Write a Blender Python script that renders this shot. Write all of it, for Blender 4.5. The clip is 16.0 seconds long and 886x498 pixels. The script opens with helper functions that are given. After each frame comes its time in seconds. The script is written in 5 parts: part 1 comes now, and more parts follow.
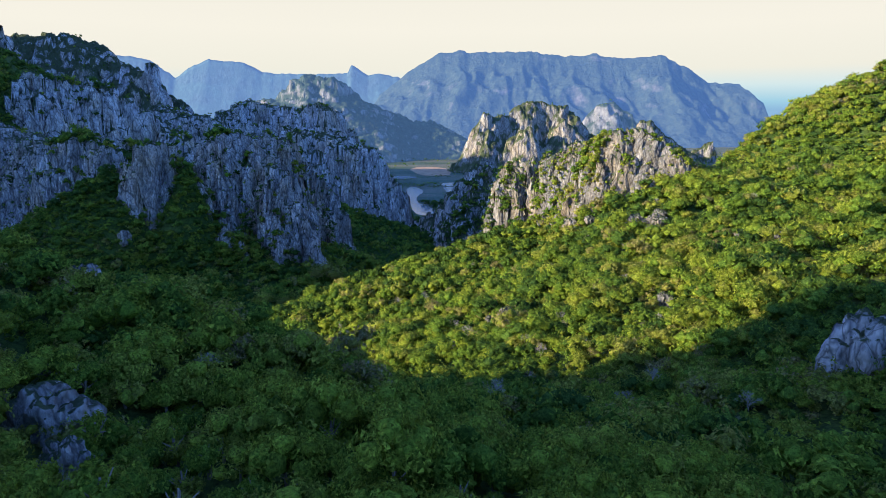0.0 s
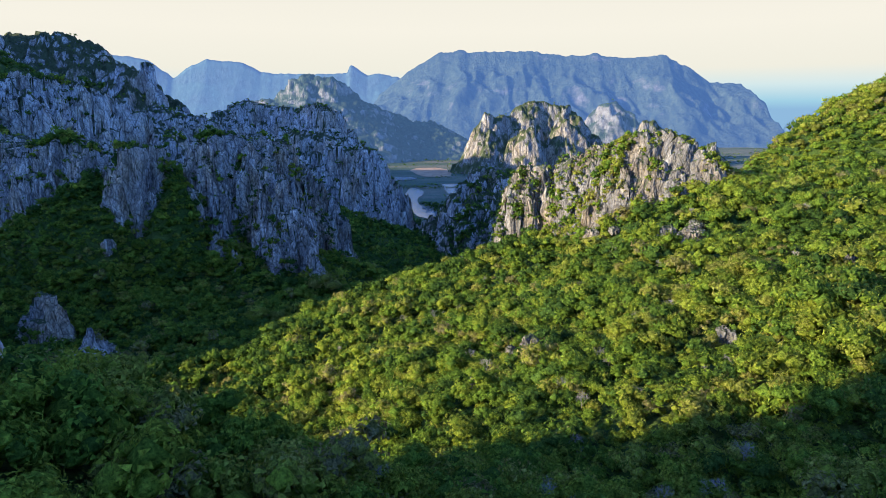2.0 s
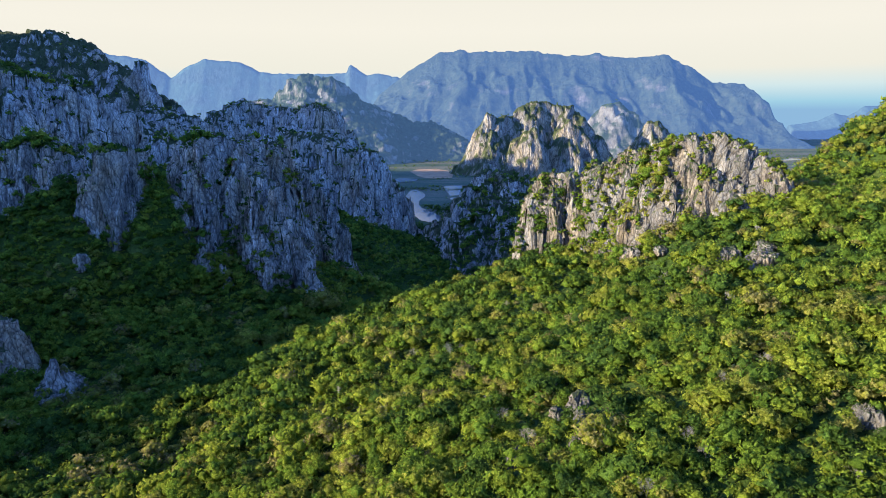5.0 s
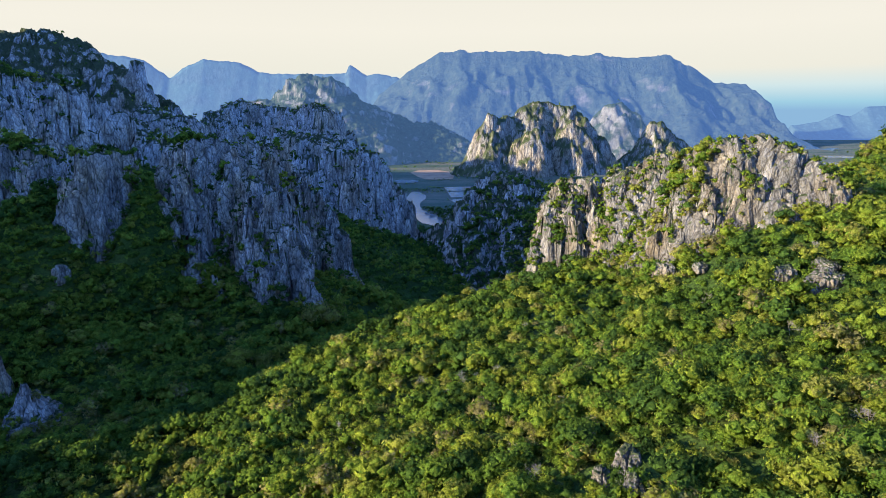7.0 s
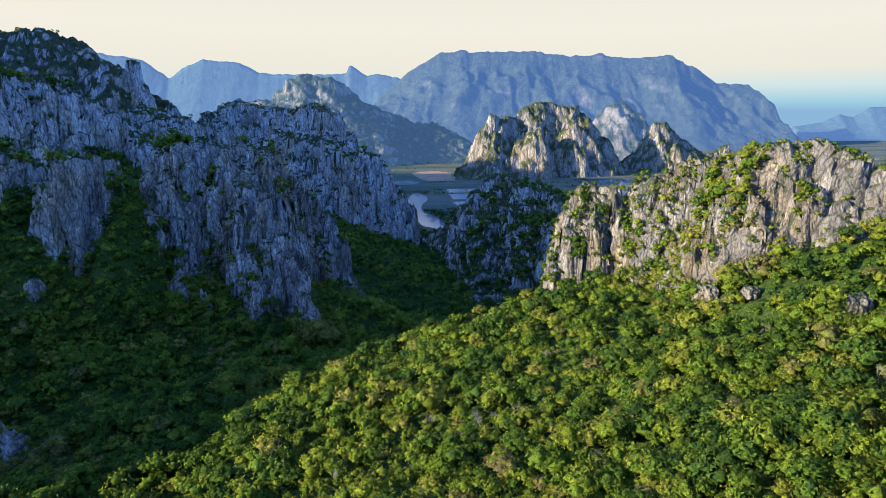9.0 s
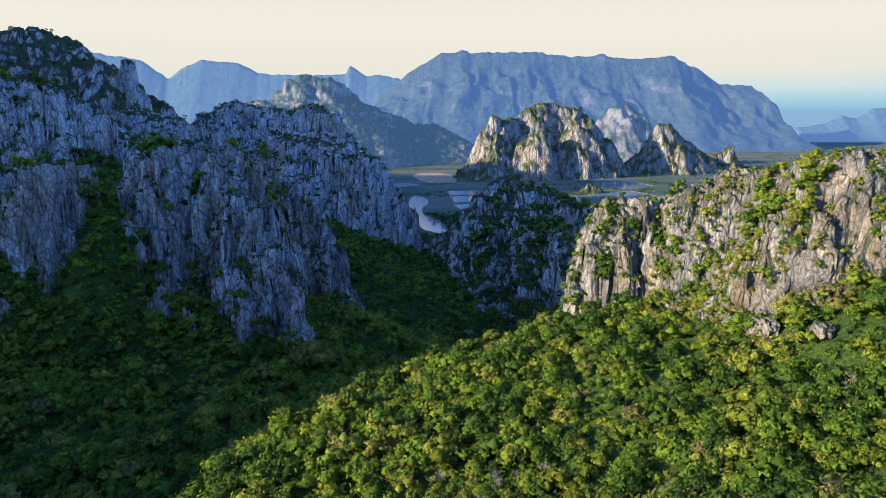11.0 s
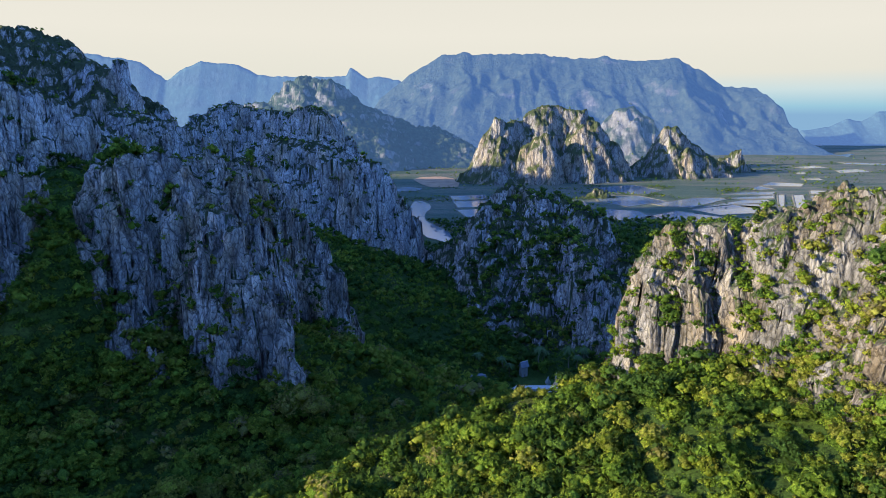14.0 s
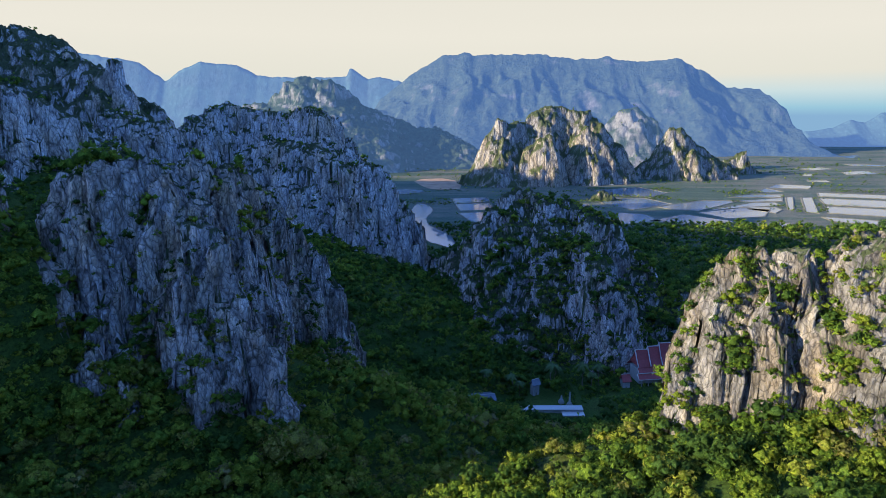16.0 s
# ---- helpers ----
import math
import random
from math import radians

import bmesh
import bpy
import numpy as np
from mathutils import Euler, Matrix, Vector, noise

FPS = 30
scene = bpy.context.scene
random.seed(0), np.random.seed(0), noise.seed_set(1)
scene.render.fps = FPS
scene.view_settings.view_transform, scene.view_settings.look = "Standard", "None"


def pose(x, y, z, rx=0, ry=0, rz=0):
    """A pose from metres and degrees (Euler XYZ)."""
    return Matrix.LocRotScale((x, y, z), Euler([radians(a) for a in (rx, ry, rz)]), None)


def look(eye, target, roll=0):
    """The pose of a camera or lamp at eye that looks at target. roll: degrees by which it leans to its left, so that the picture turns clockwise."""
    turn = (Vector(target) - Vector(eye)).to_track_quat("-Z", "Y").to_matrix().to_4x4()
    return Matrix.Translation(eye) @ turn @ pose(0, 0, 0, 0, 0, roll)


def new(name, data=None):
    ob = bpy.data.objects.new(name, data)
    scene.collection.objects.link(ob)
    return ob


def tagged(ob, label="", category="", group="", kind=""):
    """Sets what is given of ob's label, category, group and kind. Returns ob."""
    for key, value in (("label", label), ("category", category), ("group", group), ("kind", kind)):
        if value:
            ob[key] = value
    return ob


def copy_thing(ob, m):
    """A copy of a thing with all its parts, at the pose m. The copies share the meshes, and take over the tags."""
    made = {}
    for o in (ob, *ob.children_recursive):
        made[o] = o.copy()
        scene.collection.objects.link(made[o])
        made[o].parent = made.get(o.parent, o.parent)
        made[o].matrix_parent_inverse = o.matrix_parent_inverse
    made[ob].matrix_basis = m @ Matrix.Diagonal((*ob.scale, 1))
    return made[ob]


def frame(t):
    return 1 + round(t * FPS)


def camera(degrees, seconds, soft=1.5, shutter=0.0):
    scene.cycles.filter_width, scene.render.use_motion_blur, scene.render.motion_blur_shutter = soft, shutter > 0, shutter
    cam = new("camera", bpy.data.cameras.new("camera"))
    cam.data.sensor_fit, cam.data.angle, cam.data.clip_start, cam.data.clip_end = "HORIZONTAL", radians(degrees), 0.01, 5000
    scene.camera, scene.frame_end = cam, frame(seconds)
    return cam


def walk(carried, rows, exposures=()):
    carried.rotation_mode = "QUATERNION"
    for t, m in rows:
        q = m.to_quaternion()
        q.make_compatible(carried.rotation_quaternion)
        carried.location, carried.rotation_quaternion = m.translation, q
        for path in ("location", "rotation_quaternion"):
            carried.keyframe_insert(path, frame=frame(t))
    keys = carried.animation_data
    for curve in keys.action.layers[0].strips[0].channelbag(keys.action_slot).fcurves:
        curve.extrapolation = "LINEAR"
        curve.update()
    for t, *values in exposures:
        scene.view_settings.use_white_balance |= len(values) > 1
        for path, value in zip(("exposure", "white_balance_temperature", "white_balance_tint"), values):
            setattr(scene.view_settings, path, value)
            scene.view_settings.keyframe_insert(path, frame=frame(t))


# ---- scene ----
cam = camera(73.7, 16.0, soft=0.6)
METRES, EYE, TILT, LEAN, TURN = 240.0, 225.0, -13.3, 0.0, 0.0
ROWS = [
    (0.0, 0.0000, 0.0000, 0.0000, 0.00, 0.00, -0.00),
    (0.5, -0.0046, 0.0271, 0.0063, -0.01, 0.01, 0.02),
    (1.0, -0.0099, 0.0582, 0.0135, -0.03, 0.02, 0.02),
    (1.5, -0.0149, 0.0851, 0.0195, -0.06, 0.03, 0.02),
    (2.0, -0.0203, 0.1146, 0.0266, -0.06, 0.01, 0.06),
    (2.5, -0.0251, 0.1411, 0.0321, -0.09, 0.03, 0.04),
    (3.0, -0.0303, 0.1708, 0.0389, -0.09, 0.03, 0.05),
    (3.5, -0.0349, 0.1963, 0.0447, -0.10, 0.03, 0.04),
    (4.0, -0.0399, 0.2252, 0.0514, -0.11, 0.03, 0.05),
    (6.5, -0.0628, 0.3566, 0.0816, -0.17, 0.07, 0.07),
    (7.0, -0.0680, 0.3844, 0.0877, -0.18, 0.08, 0.07),
    (7.5, -0.0723, 0.4088, 0.0930, -0.18, 0.10, 0.06),
    (8.0, -0.0766, 0.4376, 0.1003, -0.18, 0.09, 0.08),
    (8.5, -0.0797, 0.4640, 0.1067, -0.17, 0.12, 0.07),
    (9.0, -0.0831, 0.4950, 0.1146, -0.16, 0.13, 0.05),
    (11.5, -0.1004, 0.6493, 0.1521, -0.18, 0.27, -0.04),
    (12.0, -0.1048, 0.6840, 0.1604, -0.19, 0.33, -0.07),
    (12.5, -0.1083, 0.7148, 0.1680, -0.18, 0.34, -0.07),
    (13.0, -0.1127, 0.7503, 0.1763, -0.18, 0.38, -0.09),
    (13.5, -0.1171, 0.7816, 0.1839, -0.18, 0.40, -0.10),
    (14.0, -0.1220, 0.8172, 0.1921, -0.15, 0.42, -0.10),
    (14.5, -0.1267, 0.8476, 0.1997, -0.16, 0.43, -0.12),
    (15.0, -0.1318, 0.8827, 0.2082, -0.15, 0.45, -0.12),
    (15.5, -0.1365, 0.9133, 0.2157, -0.15, 0.47, -0.12),
    (16.0, -0.1422, 0.9476, 0.2243, -0.15, 0.50, -0.12),
]
walk(cam, [(t, pose(0, 0, EYE, TILT, LEAN, TURN) @ pose(METRES * x, METRES * y, METRES * z, 90 + pitch, roll, yaw)) for t, x, y, z, yaw, pitch, roll in ROWS],
     exposures=[(0.0, 1.40), (4.2, 1.40), (9.0, 1.35), (16.0, 1.26)])

# ---- sky and sun ----
SUN_DIR = Vector((-0.91, -0.30, 0.28)).normalized()
sun_el = math.asin(SUN_DIR.z)
sun_az = math.atan2(SUN_DIR.x, SUN_DIR.y)

world = bpy.data.worlds.new("sky")
scene.world = world
world.use_nodes = True
wn, wl = world.node_tree.nodes, world.node_tree.links
wn.clear()
w_out = wn.new("ShaderNodeOutputWorld")
w_bg = wn.new("ShaderNodeBackground")
w_bg2 = wn.new("ShaderNodeBackground")
w_mix = wn.new("ShaderNodeMixShader")
w_sky = wn.new("ShaderNodeTexSky")
w_sky.sky_type = "NISHITA"
w_sky.sun_disc = False
w_sky.sun_elevation = sun_el
w_sky.sun_rotation = sun_az
w_sky.dust_density = 0.6
w_sky.ozone_density = 3.0
w_bg.inputs["Strength"].default_value = 0.131
w_tint = wn.new("ShaderNodeMix")
w_tint.data_type, w_tint.blend_type = "RGBA", "MULTIPLY"
w_tint.inputs[0].default_value = 1.0
w_tint.inputs[7].default_value = (0.77, 1.10, 1.84, 1)
wl.new(w_sky.outputs["Color"], w_tint.inputs[6])
wl.new(w_tint.outputs[2], w_bg.inputs["Color"])
# low haze: pale blue at the horizon, cream above it, clear sky higher up
w_tc = wn.new("ShaderNodeTexCoord")
w_sep = wn.new("ShaderNodeSeparateXYZ")
wl.new(w_tc.outputs["Generated"], w_sep.inputs[0])
w_ramp = wn.new("ShaderNodeValToRGB")
e = w_ramp.color_ramp.elements
e[0].position, e[0].color = 0.0, (0.26, 0.46, 0.68, 1)
e[1].position, e[1].color = 0.30, (0.80, 0.77, 0.68, 1)
for p, c in ((0.012, (0.34, 0.60, 0.74, 1)), (0.035, (0.62, 0.76, 0.78, 1)), (0.06, (0.82, 0.80, 0.70, 1)), (0.12, (0.87, 0.835, 0.735, 1))):
    n = e.new(p)
    n.color = c
wl.new(w_sep.outputs["Z"], w_ramp.inputs[0])
wl.new(w_ramp.outputs["Color"], w_bg2.inputs["Color"])
w_bg2.inputs["Strength"].default_value = 0.405
w_fac = wn.new("ShaderNodeMapRange")
w_fac.interpolation_type = "SMOOTHSTEP"
w_fac.inputs["From Min"].default_value = 0.18
w_fac.inputs["From Max"].default_value = 0.27
wl.new(w_sep.outputs["Z"], w_fac.inputs["Value"])
# the haze lies over the sea ahead and thins out behind
w_back = wn.new("ShaderNodeMapRange")
w_back.interpolation_type = "SMOOTHSTEP"
w_back.inputs["From Min"].default_value, w_back.inputs["From Max"].default_value = 0.45, -0.25
wl.new(w_sep.outputs["Y"], w_back.inputs["Value"])
w_max = wn.new("ShaderNodeMath")
w_max.operation = "MAXIMUM"
wl.new(w_fac.outputs[0], w_max.inputs[0])
wl.new(w_back.outputs[0], w_max.inputs[1])
wl.new(w_max.outputs[0], w_mix.inputs[0])
wl.new(w_bg2.outputs[0], w_mix.inputs[1])
wl.new(w_bg.outputs[0], w_mix.inputs[2])
wl.new(w_mix.outputs[0], w_out.inputs[0])

sun = new("sun", bpy.data.lights.new("sun", "SUN"))
sun.data.energy = 5.0
sun.data.angle = radians(0.6)
sun.data.color = (1.0, 0.84, 0.57)
sun.matrix_world = look(tuple(SUN_DIR * 600), (0, 0, 0))


# ---- noise on arrays ----
def hash2(ix, iy, seed):
    n = (ix.astype(np.int64) * 374761393 + iy.astype(np.int64) * 668265263 + seed * 974711) & 0xFFFFFFFF
    n = ((n ^ (n >> 13)) * 1274126177) & 0xFFFFFFFF
    n = n ^ (n >> 16)
    return (n & 0xFFFFFF) / float(0xFFFFFF)


def vnoise(x, y, seed=0):
    """Smooth value noise in -1..1, period one unit."""
    x, y = np.asarray(x, float), np.asarray(y, float)
    ix, iy = np.floor(x), np.floor(y)
    fx, fy = x - ix, y - iy
    fx, fy = fx * fx * fx * (fx * (fx * 6 - 15) + 10), fy * fy * fy * (fy * (fy * 6 - 15) + 10)
    a, b = hash2(ix, iy, seed), hash2(ix + 1, iy, seed)
    c, d = hash2(ix, iy + 1, seed), hash2(ix + 1, iy + 1, seed)
    return 2 * ((a * (1 - fx) + b * fx) * (1 - fy) + (c * (1 - fx) + d * fx) * fy) - 1


def fbm(x, y, octaves=4, seed=0, gain=0.5):
    out, amp, f = 0.0, 1.0, 1.0
    for k in range(octaves):
        out = out + amp * vnoise(x * f + 17.3 * k, y * f - 9.1 * k, seed + k)
        amp, f = amp * gain, f * 2.03
    return out


def cells(x, y, size, seed):
    """The nearest of the scattered cell centres: its x, y, the distance in cells, and a random number of its own."""
    gx, gy = np.floor(x / size), np.floor(y / size)
    best = np.full(np.shape(x), 9e9)
    cx, cy, rnd = np.zeros(np.shape(x)), np.zeros(np.shape(x)), np.zeros(np.shape(x))
    for dx in (-1, 0, 1):
        for dy in (-1, 0, 1):
            ix, iy = gx + dx, gy + dy
            px = (ix + 0.1 + 0.8 * hash2(ix, iy, seed)) * size
            py = (iy + 0.1 + 0.8 * hash2(ix, iy, seed + 1)) * size
            d = np.hypot(x - px, y - py)
            k = d < best
            best = np.where(k, d, best)
            cx, cy = np.where(k, px, cx), np.where(k, py, cy)
            rnd = np.where(k, hash2(ix, iy, seed + 2), rnd)
    return cx, cy, best / size, rnd


def smooth(t):
    t = np.clip(t, 0, 1)
    return t * t * (3 - 2 * t)


def smax(a, b, k):
    return 0.5 * (a + b + np.sqrt((a - b) ** 2 + k * k))


# ---- materials ----
def material(name):
    m = bpy.data.materials.new(name)
    m.use_nodes = True
    return m, m.node_tree.nodes, m.node_tree.links, m.node_tree.nodes["Principled BSDF"]


def ramp(nodes, stops):
    r = nodes.new("ShaderNodeValToRGB")
    el = r.color_ramp.elements
    el[0].position, el[0].color = stops[0][0], (*stops[0][1], 1)
    el[1].position, el[1].color = stops[-1][0], (*stops[-1][1], 1)
    for p, c in stops[1:-1]:
        el.new(p).color = (*c, 1)
    return r


def tex_noise(nodes, links, scale, detail=4, stretch=(1, 1, 1), rough=0.55):
    tc = nodes.new("ShaderNodeTexCoord")
    mp = nodes.new("ShaderNodeMapping")
    mp.inputs["Scale"].default_value = stretch
    links.new(tc.outputs["Object"], mp.inputs[0])
    t = nodes.new("ShaderNodeTexNoise")
    t.inputs["Scale"].default_value = scale
    t.inputs["Detail"].default_value = detail
    t.inputs["Roughness"].default_value = rough
    links.new(mp.outputs[0], t.inputs["Vector"])
    return t


def mixed(nodes, links, kind, fac, a, b):
    m = nodes.new("ShaderNodeMix")
    m.data_type, m.blend_type = "RGBA", kind
    for sock, val in ((m.inputs[0], fac), (m.inputs[6], a), (m.inputs[7], b)):
        if hasattr(val, "links"):
            links.new(val, sock)
        else:
            sock.default_value = val if isinstance(val, float) else (*val, 1)
    return m.outputs[2]


def column_cells(nodes, links, width, tall, bend, seed):
    """Upright jointed columns: how far each place lies from the joints, and a random tone for each column."""
    tc = nodes.new("ShaderNodeTexCoord")
    warp = nodes.new("ShaderNodeTexNoise")
    warp.inputs["Scale"].default_value = 0.55 / width
    warp.inputs["Detail"].default_value = 3
    links.new(tc.outputs["Object"], warp.inputs["Vector"])
    add = nodes.new("ShaderNodeVectorMath")
    add.operation = "MULTIPLY_ADD"
    add.inputs[1].default_value = (bend * width,) * 3
    links.new(warp.outputs["Color"], add.inputs[0])
    links.new(tc.outputs["Object"], add.inputs[2])
    mp = nodes.new("ShaderNodeMapping")
    mp.inputs["Location"].default_value = (seed, seed * 0.7, 0)
    mp.inputs["Scale"].default_value = (1, 1, 1 / tall)
    links.new(add.outputs[0], mp.inputs[0])
    v = nodes.new("ShaderNodeTexVoronoi")
    v.feature = "DISTANCE_TO_EDGE"
    v.inputs["Scale"].default_value = 1 / width
    links.new(mp.outputs[0], v.inputs["Vector"])
    return v.outputs["Distance"]


def rock_material(name, dark, mid, pale, size=1.0, green=0.95, up=1.0, relief=4.5):
    """Karst limestone: jointed upright columns with dark fissures, pale faces, ochre stains and moss where it lies flat."""
    m, nodes, links, bsdf = material(name)
    tone = tex_noise(nodes, links, 0.11 / size, 6, (1, 1, 0.30 * up), 0.62)
    base = ramp(nodes, ((0.34, dark), (0.50, mid), (0.66, pale)))
    links.new(tone.outputs["Fac"], base.inputs[0])
    patch = tex_noise(nodes, links, 0.045 / size, 5, (1, 1, 0.5))
    pr = ramp(nodes, ((0.44, (0, 0, 0)), (0.66, (1, 1, 1))))
    links.new(patch.outputs["Fac"], pr.inputs[0])
    col = mixed(nodes, links, "MULTIPLY", pr.outputs["Color"], base.outputs["Color"], (1.0, 0.86, 0.68))
    heights = []
    for width, tall, deep, seed in ((6.5 * size, 3.2, 1.0, 3.0), (2.3 * size, 2.2, 0.45, 8.0)):
        edge = column_cells(nodes, links, width, tall, 0.9, seed)
        joint = nodes.new("ShaderNodeMapRange")
        joint.interpolation_type = "SMOOTHSTEP"
        joint.inputs["From Max"].default_value = 0.09
        joint.inputs["To Min"].default_value = 0.32
        links.new(edge, joint.inputs["Value"])
        col = mixed(nodes, links, "MULTIPLY", 0.75, col, joint.outputs[0])
        swell = nodes.new("ShaderNodeMapRange")
        swell.interpolation_type = "SMOOTHERSTEP"
        swell.inputs["From Max"].default_value = 0.35
        swell.inputs["To Max"].default_value = deep
        links.new(edge, swell.inputs["Value"])
        heights.append(swell.outputs[0])
    # weathered grain and narrow runnels
    fine = tex_noise(nodes, links, 0.75 / size, 7, (1, 1, 0.45), 0.72)
    fr = ramp(nodes, ((0.36, (0.50, 0.50, 0.52)), (0.50, (1, 1, 1)), (0.66, (1.22, 1.21, 1.18))))
    links.new(fine.outputs["Fac"], fr.inputs[0])
    col = mixed(nodes, links, "MULTIPLY", 0.9, col, fr.outputs["Color"])
    geo = nodes.new("ShaderNodeNewGeometry")
    sep = nodes.new("ShaderNodeSeparateXYZ")
    links.new(geo.outputs["Normal"], sep.inputs[0])
    add = nodes.new("ShaderNodeMath")
    add.operation = "MULTIPLY_ADD"
    add.inputs[1].default_value = 0.9
    links.new(fine.outputs["Fac"], add.inputs[0])
    links.new(sep.outputs["Z"], add.inputs[2])
    gr = nodes.new("ShaderNodeMapRange")
    gr.inputs["From Min"].default_value = green
    gr.inputs["From Max"].default_value = green + 0.16
    links.new(add.outputs[0], gr.inputs["Value"])
    leafy_col = ramp(nodes, ((0.3, (0.032, 0.046, 0.020)), (0.7, (0.072, 0.088, 0.036))))
    links.new(fine.outputs["Fac"], leafy_col.inputs[0])
    col = mixed(nodes, links, "MIX", gr.outputs[0], col, leafy_col.outputs["Color"])
    links.new(col, bsdf.inputs["Base Color"])
    bsdf.inputs["Roughness"].default_value = 0.9
    bsdf.inputs["Specular IOR Level"].default_value = 0.2
    total = heights[0]
    for h, k in ((heights[1], 1.0), (fine.outputs["Fac"], 0.85), (tone.outputs["Fac"], 0.6)):
        s = nodes.new("ShaderNodeMath")
        s.operation = "MULTIPLY_ADD"
        s.inputs[1].default_value = k
        links.new(h, s.inputs[0])
        links.new(total, s.inputs[2])
        total = s.outputs[0]
    bump = nodes.new("ShaderNodeBump")
    bump.inputs["Strength"].default_value = 0.9
    bump.inputs["Distance"].default_value = relief * size * 0.6
    links.new(total, bump.inputs["Height"])
    links.new(bump.outputs[0], bsdf.inputs["Normal"])
    return m


def leaf_material(name, stops, sss=0.25):
    """Foliage whose light follows the round of each crown, broken up by single sprays."""
    m, nodes, links, bsdf = material(name)
    at = nodes.new("ShaderNodeAttribute")
    at.attribute_name = "tint"
    base = ramp(nodes, stops)
    links.new(at.outputs["Fac"], base.inputs[0])
    geo = nodes.new("ShaderNodeNewGeometry")
    br = ramp(nodes, ((0.0, (0.62, 0.64, 0.62)), (1.0, (1.42, 1.38, 1.30))))
    links.new(geo.outputs["Random Per Island"], br.inputs[0])
    col = mixed(nodes, links, "MULTIPLY", 1.0, base.outputs["Color"], br.outputs["Color"])
    # sprays of small leaves, the shade in the gaps between them painted by noise
    spray = nodes.new("ShaderNodeTexNoise")
    spray.inputs["Scale"].default_value = 3.0
    spray.inputs["Detail"].default_value = 5
    spray.inputs["Roughness"].default_value = 0.70
    links.new(geo.outputs["Position"], spray.inputs["Vector"])
    sr = ramp(nodes, ((0.36, (0.48, 0.50, 0.46)), (0.50, (1.05, 1.05, 1.05)), (0.64, (1.6, 1.56, 1.5))))
    links.new(spray.outputs["Fac"], sr.inputs[0])
    col = mixed(nodes, links, "MULTIPLY", 1.0, col, sr.outputs["Color"])
    out = nodes["Material Output"]
    links.new(col, bsdf.inputs["Base Color"])
    bsdf.inputs["Roughness"].default_value = 0.75
    bsdf.inputs["Specular IOR Level"].default_value = 0.02
    round_at = nodes.new("ShaderNodeAttribute")
    round_at.attribute_name = "crown"
    turn = nodes.new("ShaderNodeVectorTransform")
    turn.vector_type, turn.convert_from, turn.convert_to = "NORMAL", "OBJECT", "WORLD"
    links.new(round_at.outputs["Vector"], turn.inputs[0])
    both = nodes.new("ShaderNodeMix")
    both.data_type = "VECTOR"
    both.inputs[0].default_value = 0.28
    links.new(turn.outputs[0], both.inputs[4])
    links.new(geo.outputs["Normal"], both.inputs[5])
    unit = nodes.new("ShaderNodeVectorMath")
    unit.operation = "NORMALIZE"
    links.new(both.outputs[1], unit.inputs[0])
    bump = nodes.new("ShaderNodeBump")
    bump.inputs["Strength"].default_value = 0.7
    bump.inputs["Distance"].default_value = 0.8
    links.new(spray.outputs["Fac"], bump.inputs["Height"])
    links.new(unit.outputs[0], bump.inputs["Normal"])
    links.new(bump.outputs[0], bsdf.inputs["Normal"])
    tr = nodes.new("ShaderNodeBsdfTranslucent")
    links.new(col, tr.inputs["Color"])
    mx = nodes.new("ShaderNodeMixShader")
    mx.inputs[0].default_value = sss
    links.new(bsdf.outputs[0], mx.inputs[1])
    links.new(tr.outputs[0], mx.inputs[2])
    links.new(mx.outputs[0], out.inputs["Surface"])
    return m


def ground_material():
    m, nodes, links, bsdf = material("undergrowth")
    a = tex_noise(nodes, links, 0.02, 6)
    b = tex_noise(nodes, links, 0.9, 8, (1, 1, 1), 0.75)
    base = ramp(nodes, ((0.3, (0.03, 0.06, 0.014)), (0.5, (0.055, 0.095, 0.018)), (0.7, (0.09, 0.11, 0.03))))
    links.new(a.outputs["Fac"], base.inputs[0])
    # marsh, fields and mud of the plain, in strips
    c = tex_noise(nodes, links, 0.006, 5, (0.35, 1.3, 1), 0.6)
    marsh = ramp(nodes, ((0.32, (0.06, 0.10, 0.075)), (0.45, (0.09, 0.125, 0.085)), (0.55, (0.17, 0.165, 0.125)), (0.62, (0.085, 0.125, 0.085)), (0.75, (0.20, 0.185, 0.145))))
    links.new(c.outputs["Fac"], marsh.inputs[0])
    tc = nodes.new("ShaderNodeTexCoord")
    sep = nodes.new("ShaderNodeSeparateXYZ")
    links.new(tc.outputs["Object"], sep.inputs[0])
    far = nodes.new("ShaderNodeMapRange")
    far.inputs["From Min"].default_value, far.inputs["From Max"].default_value = 1150, 1350
    links.new(sep.outputs["Y"], far.inputs["Value"])
    ground_col = mixed(nodes, links, "MIX", far.outputs[0], base.outputs["Color"], marsh.outputs["Color"])
    br = ramp(nodes, ((0.36, (0.25, 0.25, 0.25)), (0.5, (0.9, 0.9, 0.9)), (0.66, (1.4, 1.4, 1.3))))
    links.new(b.outputs["Fac"], br.inputs[0])
    links.new(mixed(nodes, links, "MULTIPLY", 1.0, ground_col, br.outputs["Color"]), bsdf.inputs["Base Color"])
    bsdf.inputs["Roughness"].default_value = 0.95
    bsdf.inputs["Specular IOR Level"].default_value = 0.1
    bump = nodes.new("ShaderNodeBump")
    bump.inputs["Distance"].default_value = 1.0
    links.new(b.outputs["Fac"], bump.inputs["Height"])
    links.new(bump.outputs[0], bsdf.inputs["Normal"])
    return m


